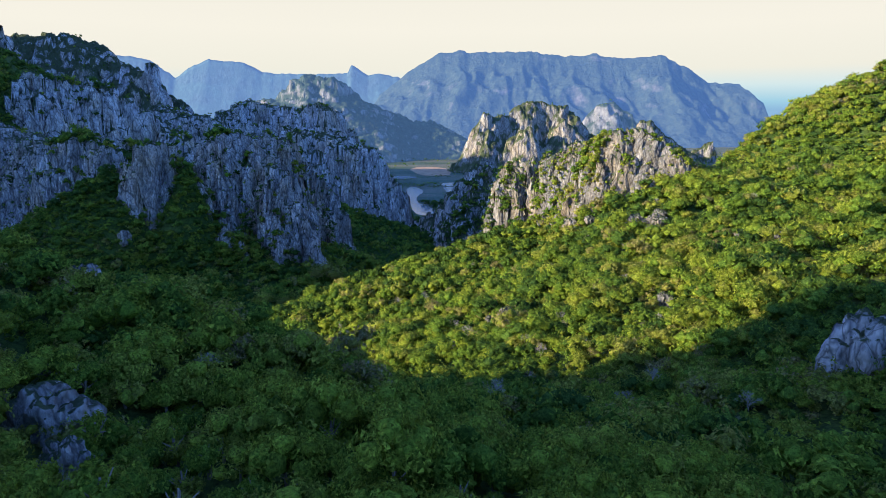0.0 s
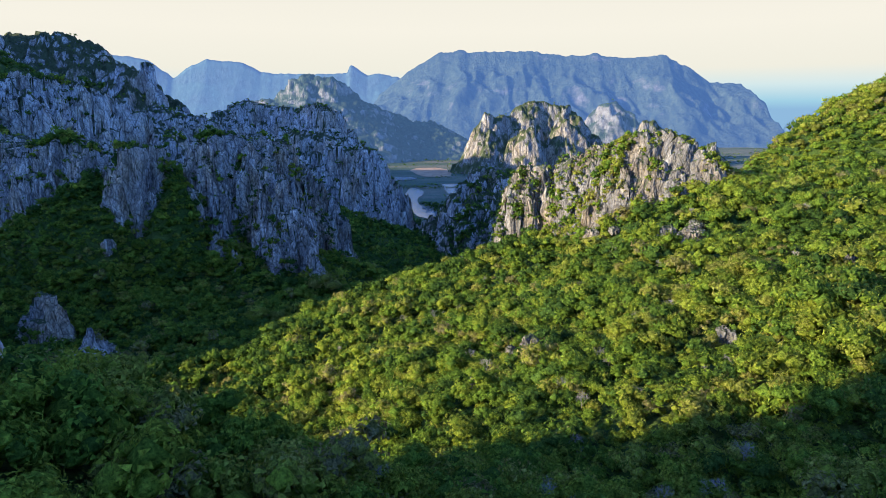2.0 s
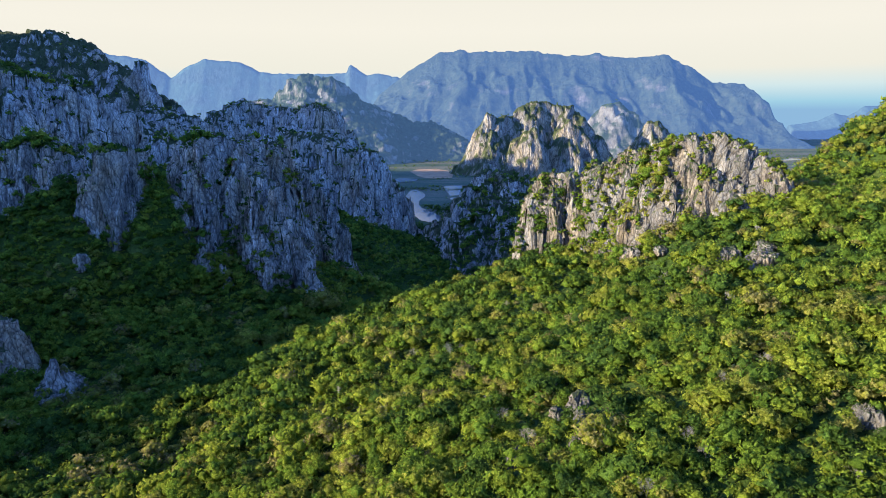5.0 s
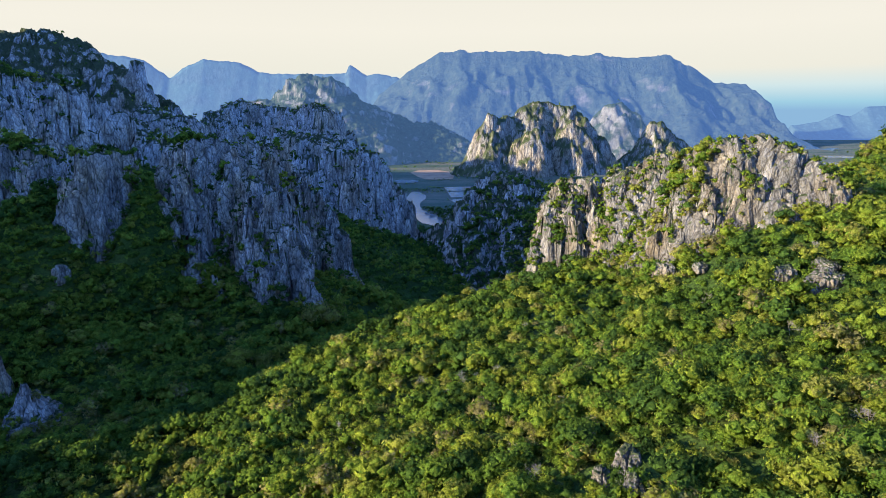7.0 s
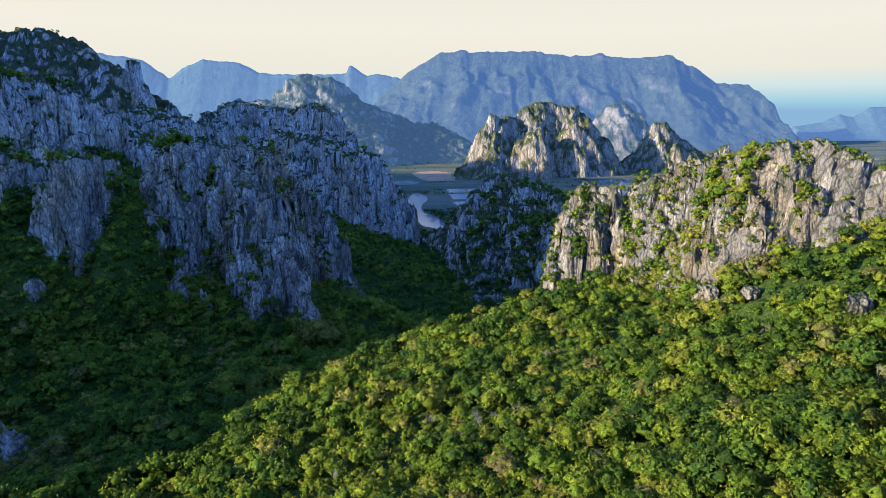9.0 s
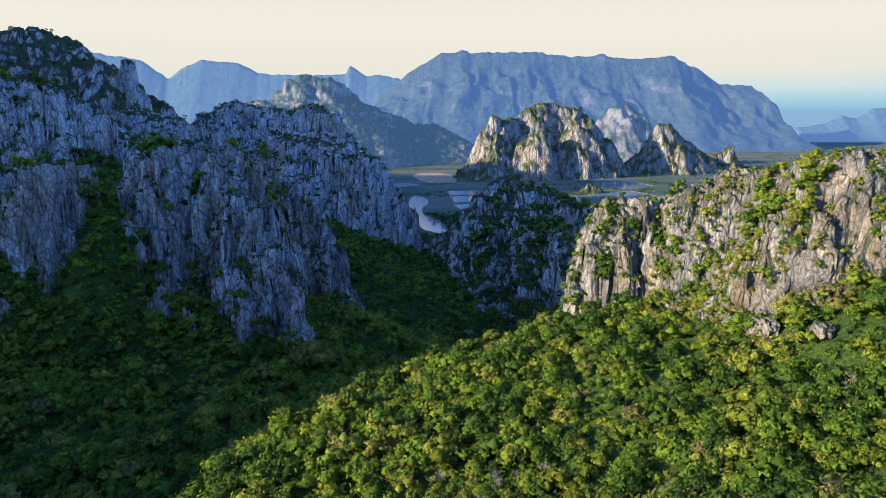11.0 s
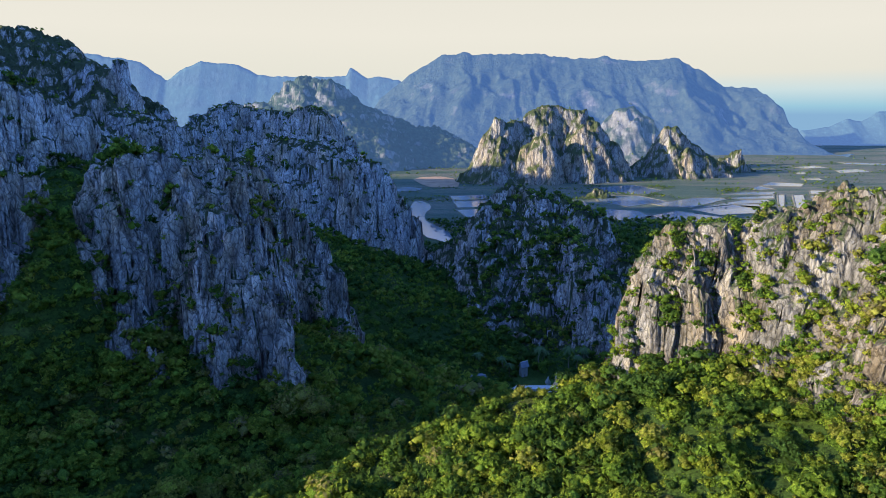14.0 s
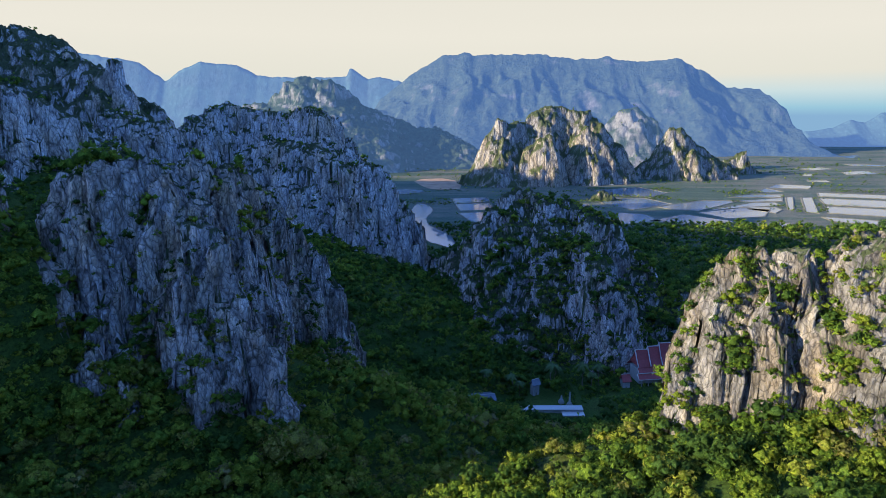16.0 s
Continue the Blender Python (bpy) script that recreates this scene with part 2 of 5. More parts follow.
def plain_material(name, colour, rough=0.8, vary=0.25, scale=0.5, metal=0.0):
    m, nodes, links, bsdf = material(name)
    n = tex_noise(nodes, links, scale, 5)
    r = ramp(nodes, ((0.3, tuple(c * (1 - vary) for c in colour)), (0.7, tuple(min(1, c * (1 + vary)) for c in colour))))
    links.new(n.outputs["Fac"], r.inputs[0])
    links.new(r.outputs["Color"], bsdf.inputs["Base Color"])
    bsdf.inputs["Roughness"].default_value = rough
    bsdf.inputs["Metallic"].default_value = metal
    return m


def water_material():
    m, nodes, links, bsdf = material("still_water")
    bsdf.inputs["Base Color"].default_value = (0.15, 0.185, 0.215, 1)
    bsdf.inputs["Roughness"].default_value = 0.10
    bsdf.inputs["IOR"].default_value = 1.33
    n = tex_noise(nodes, links, 0.6, 3)
    bump = nodes.new("ShaderNodeBump")
    bump.inputs["Strength"].default_value, bump.inputs["Distance"].default_value = 0.03, 0.1
    links.new(n.outputs["Fac"], bump.inputs["Height"])
    links.new(bump.outputs[0], bsdf.inputs["Normal"])
    return m


MAT_WATER = water_material()
MAT_BANK = plain_material("earth_bank", (0.13, 0.12, 0.08), 0.95, 0.4, 0.06)
MAT_RED_EARTH = plain_material("bare_red_earth", (0.30, 0.19, 0.11), 0.95, 0.3, 0.03)
MAT_BARK = plain_material("grey_bark", (0.16, 0.13, 0.10), 0.9, 0.4, 3.0)
MAT_DEAD = plain_material("bleached_dead_wood", (0.23, 0.21, 0.19), 0.9, 0.25, 3.0)
MAT_TILE = plain_material("red_roof_tile", (0.30, 0.05, 0.045), 0.6, 0.2, 0.8)
MAT_TRIM = plain_material("cream_roof_trim", (0.48, 0.45, 0.41), 0.6, 0.1, 0.8)
MAT_PLASTER = plain_material("white_plaster", (0.31, 0.31, 0.295), 0.8, 0.12, 0.3)
MAT_SHEET = plain_material("blue_grey_sheet_roof", (0.12, 0.14, 0.17), 0.5, 0.15, 0.3)
MAT_GROUND = ground_material()
MAT_ROCK = rock_material("grey_limestone", (0.24, 0.225, 0.215), (0.42, 0.395, 0.37), (0.62, 0.58, 0.545), 0.9, 1.14, 1.0)
# paler copy of the grey limestone, with the haze of distance put into its colour
MAT_ROCK_HAZED = rock_material("hazed_pale_limestone", (0.35, 0.335, 0.325), (0.55, 0.53, 0.515), (0.70, 0.675, 0.65), 1.5, 1.08, 1.0, 4.0)
MAT_ROCK_WOODED = rock_material("grey_limestone_with_scrub", (0.32, 0.31, 0.305), (0.50, 0.48, 0.47), (0.66, 0.64, 0.62), 2.4, 0.94, 1.0, 3.4)
# sunlit-side copy of the limestone, its colour darkened to offset the strong sun
MAT_ROCK_SUN = rock_material("sunlit_limestone", (0.115, 0.11, 0.102), (0.19, 0.181, 0.167), (0.32, 0.303, 0.275), 0.62, 1.06, 1.2, 2.3)
# dark and pale tones drawn together, painting haze into the island rock
MAT_ROCK_FAR = rock_material("hazed_wooded_limestone", (0.21, 0.20, 0.19), (0.29, 0.275, 0.25), (0.39, 0.36, 0.315), 3.4, 0.84, 1.0, 1.6)
# limestone of the cone, lightened in colour to paint in haze
MAT_ROCK_SCRUB = rock_material("hazed_limestone_with_scrub", (0.27, 0.26, 0.25), (0.46, 0.44, 0.42), (0.64, 0.61, 0.58), 1.2, 0.98, 1.0, 4.0)
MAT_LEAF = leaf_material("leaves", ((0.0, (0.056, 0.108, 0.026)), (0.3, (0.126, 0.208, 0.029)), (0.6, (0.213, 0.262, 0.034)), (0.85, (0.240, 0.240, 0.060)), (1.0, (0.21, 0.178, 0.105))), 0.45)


MAT_PALM = plain_material("palm_frond", (0.05, 0.085, 0.018), 0.9, 0.4, 0.7)


def far_material(name, wood, wood2, stone, haze_glow, strength, size=1.0, bare=-0.24, relief=22.0):
    """Woods on the gentle slopes, bare stone where it is steep; a blue emission paints in the haze of distance."""
    m, nodes, links, bsdf = material(name)
    n = tex_noise(nodes, links, 0.030 / size, 8, (1, 1, 0.7), 0.72)
    r = ramp(nodes, ((0.38, wood), (0.52, wood2), (0.70, tuple(1.5 * c for c in wood2))))
    links.new(n.outputs["Fac"], r.inputs[0])
    streak = tex_noise(nodes, links, 0.05 / size, 6, (1, 1, 0.25), 0.7)
    sr = ramp(nodes, ((0.40, tuple(0.55 * c for c in stone)), (0.58, stone)))
    links.new(streak.outputs["Fac"], sr.inputs[0])
    broad = tex_noise(nodes, links, 0.006 / size, 4, (1, 1, 1.6), 0.6)
    geo = nodes.new("ShaderNodeNewGeometry")
    sep = nodes.new("ShaderNodeSeparateXYZ")
    links.new(geo.outputs["Normal"], sep.inputs[0])
    steep = nodes.new("ShaderNodeMath")
    steep.operation = "MULTIPLY_ADD"
    steep.inputs[1].default_value = -1.5
    links.new(broad.outputs["Fac"], steep.inputs[0])
    links.new(sep.outputs["Z"], steep.inputs[2])
    k = nodes.new("ShaderNodeMapRange")
    k.inputs["From Min"].default_value, k.inputs["From Max"].default_value = bare, bare - 0.24
    links.new(steep.outputs[0], k.inputs["Value"])
    links.new(mixed(nodes, links, "MIX", k.outputs[0], r.outputs["Color"], sr.outputs["Color"]), bsdf.inputs["Base Color"])
    bsdf.inputs["Roughness"].default_value = 1.0
    bsdf.inputs["Specular IOR Level"].default_value = 0.0
    bsdf.inputs["Emission Color"].default_value = (*haze_glow, 1)
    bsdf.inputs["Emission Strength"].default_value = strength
    bump = nodes.new("ShaderNodeBump")
    bump.inputs["Distance"].default_value = relief * size
    links.new(n.outputs["Fac"], bump.inputs["Height"])
    links.new(bump.outputs[0], bsdf.inputs["Normal"])
    return m


# the blue colour and strength of each set its painted haze
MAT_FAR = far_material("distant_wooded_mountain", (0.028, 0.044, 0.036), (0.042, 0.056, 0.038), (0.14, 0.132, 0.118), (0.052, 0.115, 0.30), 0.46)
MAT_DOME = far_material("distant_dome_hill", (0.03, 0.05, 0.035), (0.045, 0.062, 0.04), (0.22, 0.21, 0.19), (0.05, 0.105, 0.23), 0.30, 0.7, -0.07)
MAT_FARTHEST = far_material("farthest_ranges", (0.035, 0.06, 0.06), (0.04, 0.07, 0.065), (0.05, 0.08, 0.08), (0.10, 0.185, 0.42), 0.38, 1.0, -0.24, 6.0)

# ---- the lie of the land ----
def ground_height(x, y):
    x, y = np.asarray(x, float), np.asarray(y, float)
    # valley floor: a high saddle that falls forward to the plain
    along = y + 0.40 * (x + 80)
    floor = 3 + 91 * (1 - smooth((along - 370) / 330))
    floor = floor + 0.10 * np.clip(-110 - x, 0, 400) * (1 - smooth((y - 700) / 300))
    floor = floor + 0.20 * np.clip(170 - y, -10, 200)
    # long slope on the sunny side of the valley
    slope = 131 + 0.40 * x - 0.24 * np.clip(x - 130, 0, 6000) + 0.10 * np.clip(-x - 10, 0, 75) - 0.03 * (y - 280)
    slope = slope + 13 * np.exp(-((x - 104) / 34) ** 2 - ((y - 303) / 30) ** 2)
    slope = slope + 9 * np.exp(-((x - 45) / 70) ** 2 - ((y - 140) / 60) ** 2)
    behind = y - 391 + 0.25 * np.clip(-x, 0, 100)
    slope = slope - 2.0 * np.clip(behind + 4, 0, 6000) - 0.020 * np.clip(-x - 84, 0, 200) ** 2
    h = smax(floor, slope, 12)
    # rocky hill past the saddle at the end of the crag
    d = np.hypot(x - 300, np.where(y > 375, 1.6, 1.0) * (y - 375))
    h = smax(h, 262 - 0.50 * np.sqrt(d * d + 20 ** 2) - 0.006 * np.clip(d - 70, 0, 600) ** 2, 9)
    h = h - 11 * np.exp(-((x - 172) / 27) ** 2 - ((y - 365) / 42) ** 2)
    # rising ground under the start of the walk
    h = smax(h, 199 - 0.0034 * np.maximum(y, 0) ** 2 - 0.0012 * (x + 40) ** 2, 10)
    dy = y - 70
    d = np.hypot((x + 88) / 1.0, np.where(dy > 0, dy / 0.36, dy / 1.4))
    h = smax(h, 224 - 0.45 * np.sqrt(d * d + 30 ** 2), 6)
    d = np.hypot((x - 110) / 1.2, (y - 60) / 1.0)
    h = smax(h, 205 - 0.50 * np.sqrt(d * d + 20 ** 2), 8)
    # tall hill beside the start, unseen and shaped to cast the foreground shadow
    d = np.hypot(x + 240, np.where(y > 0, 4.3 * np.maximum(y - 4, 0), 0.8 * np.maximum(-y - 80, 0)))
    h = smax(h, 345 - 1.10 * np.sqrt(d * d + 20 ** 2), 8)
    # ridge that shades the valley, unseen and shaped to set the shadow edge
    d = np.hypot((x + 700) / 1.0, (y - 330) / 1.35)
    h = smax(h, 412 - 1.00 * np.sqrt(d * d + 15 ** 2), 10)
    # lower unseen ridge, added to carry that shadow edge nearer the start
    d = np.hypot(x + 640, 1.2 * np.maximum(np.abs(y - 60) - 60, 0))
    h = smax(h, 270 - 1.00 * np.sqrt(d * d + 10 ** 2), 6)
    # high mountain beside the valley, unseen and added to shade cliffs and cone
    d = np.hypot((x + 860) / 1.1, (y - 700) / 2.2)
    h = smax(h, 520 - 1.05 * np.sqrt(d * d + 40 ** 2), 10)
    # second unseen mountain, added to shade the high cliffs farther back
    d = np.hypot((x + 1700) / 1.0, (y - 1300) / 1.5)
    h = smax(h, 760 - 1.1 * np.sqrt(d * d + 40 ** 2), 10)
    # wooded foot of the cliffs
    d = np.hypot((x + 230) / 1.3, (y - 480) / 0.75)
    h = smax(h, 152 - 0.62 * np.sqrt(d * d + 40 ** 2) + 20, 10)
    d = np.hypot((x + 252) / np.where(x > -252, 0.75, 1.2), (y - 440) / 0.7)
    h = smax(h, 184 - 0.9 * np.sqrt(d * d + 10 ** 2), 6)
    d = np.hypot((x + 197) / 0.8, (y - 454) / 1.2)
    h = smax(h, 188 - 1.9 * np.sqrt(d * d + 6 ** 2), 5)
    d = np.hypot((x + 248) / 0.8, (y - 441) / 1.2)
    h = smax(h, 186 - 2.0 * np.sqrt(d * d + 6 ** 2), 5)
    d = np.hypot((x + 280) / 1.4, (y - 960) / 1.2)
    h = smax(h, 100 - 0.55 * np.sqrt(d * d + 40 ** 2), 8)
    d = np.hypot((x + 440) / 1.5, y - 835)
    h = smax(h, 186 - 0.55 * np.sqrt(d * d + 30 ** 2), 8)
    # a hollow among the rocks on the shaded side
    h = h - 13 * np.exp(-((x + 208) / 42) ** 2 - ((y - 330) / 38) ** 2)
    h = h + (2.6 * fbm(x / 45, y / 45, 4, 3) + 0.8 * fbm(x / 9, y / 9, 2, 8)) * smooth((h - 3) / 25)
    h = np.where(h < 3.4, 3 + 0.25 * fbm(x / 60, y / 60, 3, 5), h)
    return h


def mesh_object(name, verts, faces, mat, parent=None, tint=None, shade=True, crown=None):
    """A mesh object from arrays: verts (n, 3), faces (m, 3 or 4)."""
    me = bpy.data.meshes.new(name)
    n, k = faces.shape
    me.vertices.add(len(verts))
    me.vertices.foreach_set("co", np.ascontiguousarray(verts, np.float32).ravel())
    me.loops.add(n * k)
    me.loops.foreach_set("vertex_index", np.ascontiguousarray(faces, np.int32).ravel())
    me.polygons.add(n)
    me.polygons.foreach_set("loop_start", np.arange(0, n * k, k, dtype=np.int32))
    me.polygons.foreach_set("use_smooth", np.full(n, shade, bool))
    if tint is not None:
        at = me.attributes.new("tint", "FLOAT", "POINT")
        at.data.foreach_set("value", np.ascontiguousarray(tint, np.float32))
    if crown is not None:
        at = me.attributes.new("crown", "FLOAT_VECTOR", "POINT")
        at.data.foreach_set("vector", np.ascontiguousarray(crown, np.float32).ravel())
    me.materials.append(mat)
    me.update()
    me.validate()
    ob = new(name, me)
    ob.parent = parent
    return ob


def wobbled(x, y, z, wobble, size, seed):
    """Places on a rock face pushed in and out, differently at each height."""
    px = x + wobble * fbm(y / size + 0.3 * x / size, 0.6 * z / size, 3, seed) + 0.5 * wobble * fbm(0.2 * x / size + 0.1 * y / size, 1.7 * z / size, 2, seed + 15)
    return px, y + wobble * fbm(x / size - 0.3 * y / size, 0.6 * z / size, 3, seed + 9)


def main_piece(keep):
    """The largest joined patch of a grid of kept cells."""
    ny, nx = keep.shape
    left = keep.copy()
    best = []
    for start in zip(*np.nonzero(keep[::6, ::6])):
        start = (start[0] * 6, start[1] * 6)
        if not left[start]:
            continue
        left[start] = False
        todo = [start]
        for j, i in todo:
            for a, b in ((j + 1, i), (j - 1, i), (j, i + 1), (j, i - 1)):
                if 0 <= a < ny and 0 <= b < nx and left[a, b]:
                    left[a, b] = False
                    todo.append((a, b))
        if len(todo) > len(best):
            best = todo
    out = np.zeros(keep.shape, bool)
    if best:
        out[tuple(np.array(best).T)] = True
    return out


def grid_object(name, xs, ys, height, mat, cut=None, wobble=0.0, wob_size=8.0, seed=0):
    X, Y = np.meshgrid(xs, ys)
    Z = height(X, Y)
    nx, ny = len(xs), len(ys)
    idx = np.arange(nx * ny).reshape(ny, nx)
    q = np.stack([idx[:-1, :-1], idx[:-1, 1:], idx[1:, 1:], idx[1:, :-1]], -1).reshape(-1, 4)
    if cut is not None:
        keep = (Z > cut(X, Y)).ravel()[q].any(1)
        q = q[main_piece(keep.reshape(ny - 1, nx - 1)).ravel()]
    PX, PY = wobbled(X, Y, Z, wobble, wob_size, seed) if wobble else (X, Y)
    v = np.stack([PX.ravel(), PY.ravel(), Z.ravel()], 1)
    used, inv = np.unique(q.ravel(), return_inverse=True)
    return mesh_object(name, v[used], inv.reshape(-1, 4), mat)


# ---- ground ----
def axis(parts):
    out = [np.arange(a, b, s) for a, b, s in parts]
    return np.concatenate(out + [[parts[-1][1]]])


XS = axis(((-4900, -1500, 170), (-1500, -600, 30), (-600, -320, 8), (-320, 330, 3.2), (330, 700, 10), (700, 1500, 32), (1500, 4900, 170)))
YS = axis(((-900, -60, 40), (-60, 480, 3.2), (480, 900, 5), (900, 1600, 16), (1600, 3000, 45), (3000, 4960, 140)))
ground = grid_object("ground", XS, YS, ground_height, MAT_GROUND)
tagged(ground, "forested hillside and valley floor running out to a flat coastal plain", "ground", kind="structure")


# ---- limestone hills ----
def crest_height(crests, seed, size=1.0, flute=1.0, ledge=0.0, column=1.0):
    """Rock ridges made of upright columns: each a crest line of (x, y, top), its half width, steepness, the level of the scree and its slope."""
    s = size

    def ridge(x, y):
        butt = fbm(x / (30 * s), y / (30 * s), 2, seed)
        rib = np.abs(fbm(x / (11 * s), y / (11 * s), 2, seed + 11))
        jag = s * 3.2 * fbm(x / (13 * s), y / (13 * s), 2, seed + 21)
        best = np.full(np.shape(x), -200.0)
        for pts, w, steep, base, talus in crests:
            for (ax, ay, az), (bx, by, bz) in zip(pts, pts[1:]):
                ux, uy = bx - ax, by - ay
                t = np.clip(((x - ax) * ux + (y - ay) * uy) / (ux * ux + uy * uy + 1e-6), 0, 1)
                d = np.hypot(x - ax - t * ux, y - ay - t * uy)
                top = az + t * (bz - az) + jag
                n = s * flute * (6.0 * butt + 6.5 * rib - 2.0) * smooth(d / (w + 7 * s))
                e = np.maximum(d - w + n, 0)
                z = top - 0.25 * np.minimum(d, w) - steep * e
                foot = np.maximum((top - base) / steep, 0)
                z = np.where(z > base, z, base - talus * (e - foot))
                best = np.maximum(best, z)
        return best

    def height(x, y):
        wx = x + s * 1.6 * fbm(x / (6 * s), y / (6 * s), 2, seed + 41)
        wy = y + s * 1.6 * fbm(x / (6 * s), y / (6 * s), 2, seed + 43)
        ax, ay, ad, ar = cells(wx, wy, 9.5 * s, seed + 51)
        bx, by, bd, br = cells(wx, wy, 3.7 * s, seed + 57)
        z = ridge(x + column * (0.50 * (ax - wx) + 0.42 * (bx - wx)), y + column * (0.50 * (ay - wy) + 0.42 * (by - wy)))
        z = z + s * column * (4.0 * (ar - 0.6) + 2.4 * (br - 0.5) - 3.2 * ad ** 2 - 2.2 * bd ** 2)
        if ledge:
            q = z / (6.0 * s) + 1.4 * fbm(x / (13 * s), y / (13 * s), 3, seed + 71)
            z = z + ledge * 6.0 * s * (np.floor(q) + smooth((q - np.floor(q) - 0.3) / 0.45) - q)
        return z + s * 0.6 * fbm(x / (1.8 * s), y / (1.8 * s), 2, seed + 61)
    return height


HILLS = []


def limestone_hill(name, crests, res, mat, seed, label, size=1.0, flute=1.0, wobble=1.0, reach=90, ledge=0.3, column=1.0):
    p = np.array([q for c in crests for q in c[0]], float)
    xs = np.arange(p[:, 0].min() - reach, p[:, 0].max() + reach, res)
    ys = np.arange(p[:, 1].min() - reach, p[:, 1].max() + reach, res)
    hf = crest_height(crests, seed, size, flute, ledge, column)
    ob = grid_object(name, xs, ys, hf, mat, cut=lambda a, b: ground_height(a, b) - 3 - res, wobble=wobble, wob_size=6 * size, seed=seed)
    HILLS.append((hf, (xs[0], xs[-1], ys[0], ys[-1]), (wobble, 6 * size, seed)))
    return tagged(ob, label, "rock hill", group="limestone hills", kind="structure")


HUMP = [
    ([(35, 387, 170), (36, 387, 180), (39, 386, 185)], 1.6, 6.0, 140, 3.0),
    ([(44, 380, 192), (50, 377, 196), (55, 375, 196)], 2.5, 5.0, 140, 3.0),
    ([(66, 371, 198), (71, 369, 201), (77, 366, 204), (83, 357, 206)], 2.5, 2.8, 146, 3.0),
    ([(83, 357, 206), (87, 340, 209), (89, 326, 213), (96, 320, 215), (103, 314, 214), (109, 306, 210), (117, 298, 205), (128, 290, 194)], 3, 1.9, 160, 3.0),
    ([(40, 384, 184), (47, 379, 190)], 1.5, 4.0, 140, 3.0),
    ([(57, 376, 190), (67, 371, 190)], 1.0, 3.5, 146, 3.0),
    ([(47, 372, 188), (48, 367, 174)], 2.0, 5.0, 140, 3.0),
    ([(66, 366, 192), (63, 360, 178)], 3, 3.4, 150, 3.0),
    ([(84, 334, 196), (76, 328, 178)], 3, 2.6, 156, 3.0),
    ([(94, 312, 200), (88, 304, 182)], 3, 2.6, 160, 3.0),
]
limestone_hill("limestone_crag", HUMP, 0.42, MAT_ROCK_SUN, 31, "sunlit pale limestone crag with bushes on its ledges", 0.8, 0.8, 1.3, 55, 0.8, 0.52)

LEFT_FRONT = [
    ([(-180, 470, 186), (-178, 475, 191), (-174, 490, 203), (-169, 492, 206), (-161, 500, 202), (-152, 508, 203), (-151, 530, 199), (-152, 585, 182), (-149, 600, 173)], 4, 2.0, 118, 2.5),
    ([(-150, 500, 200), (-135, 480, 178), (-126, 470, 156), (-125, 466, 137), (-128, 463, 118)], 3, 2.3, 100, 2.5),
    ([(-147, 580, 166), (-131, 575, 160), (-119, 570, 144), (-107, 548, 114), (-99, 536, 92), (-101, 533, 76)], 3, 2.4, 58, 2.5),
]
for ridges in (LEFT_FRONT[:2], LEFT_FRONT[2:]):
    limestone_hill("limestone_crag", ridges, 0.75, MAT_ROCK, 41, "shaded grey fluted limestone cliffs with trees at the foot", 0.9, 2.2, 1.8, 75, 0.35, 0.85)
PILLARS = [
    ([(-225, 437, 196), (-223, 441, 200), (-218, 447, 203), (-213, 455, 203), (-208, 461, 201)], 3.5, 5.0, 138, 3.0),
    ([(-305, 470, 198), (-297, 470, 203), (-292, 475, 206), (-278, 475, 205), (-265, 472, 199), (-257, 468, 194)], 9, 3.0, 160, 3.0),
    ([(-421, 520, 206), (-381, 520, 212), (-348, 505, 204), (-319, 495, 197)], 12, 2.0, 160, 2.0),
]
for pillar in PILLARS:
    limestone_hill("limestone_pillar", [pillar], 0.85, MAT_ROCK, 45, "flat-topped grey limestone pillar standing above dark trees", 0.8, 1.0, 0.8, 60, 0.2)

limestone_hill("limestone_outcrop", [([(-194.3, 326, 113), (-193.7, 326, 113)], 0.6, 2.6, 102, 1.1)], 0.6, MAT_ROCK, 46,
               "fluted grey limestone cone among dark trees", 0.4, 1.0, 0.5, 26, 0.0, 0.7)
limestone_hill("limestone_outcrop", [([(-232, 348, 125), (-227, 350, 122)], 2.5, 4.5, 70, 3.0), ([(-236, 343, 113), (-229, 342, 110)], 3.0, 4.0, 70, 3.0)], 0.7, MAT_ROCK, 48,
               "upright grey limestone block among dark trees", 0.5, 1.0, 0.6, 24, 0.1, 0.6)

LEFT_BACK = [
    ([(-521, 800, 271), (-495, 830, 260), (-470, 840, 254), (-453, 860, 243), (-431, 870, 231), (-418, 885, 217), (-375, 845, 187), (-360, 840, 168)], 12, 2.0, 110, 0.8),
    # unseen ridge, added only to shade the crest of the river massif
    ([(-1010, 1090, 540), (-895, 1110, 465), (-905, 1000, 490)], 15, 1.7, 150, 1.0),
    ([(-503, 1110, 232), (-470, 1080, 214), (-439, 1070, 219), (-419, 1065, 217), (-403, 1060, 206), (-382, 1050, 178)], 14, 1.8, 90, 0.8),
]
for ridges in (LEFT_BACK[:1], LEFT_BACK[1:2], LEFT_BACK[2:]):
    limestone_hill("limestone_massif", ridges, 1.8, MAT_ROCK_HAZED, 61, "shaded grey limestone cliffs below a wooded mountain", 1.7, 1.9, 2.4, 130, 0.35, 0.95)

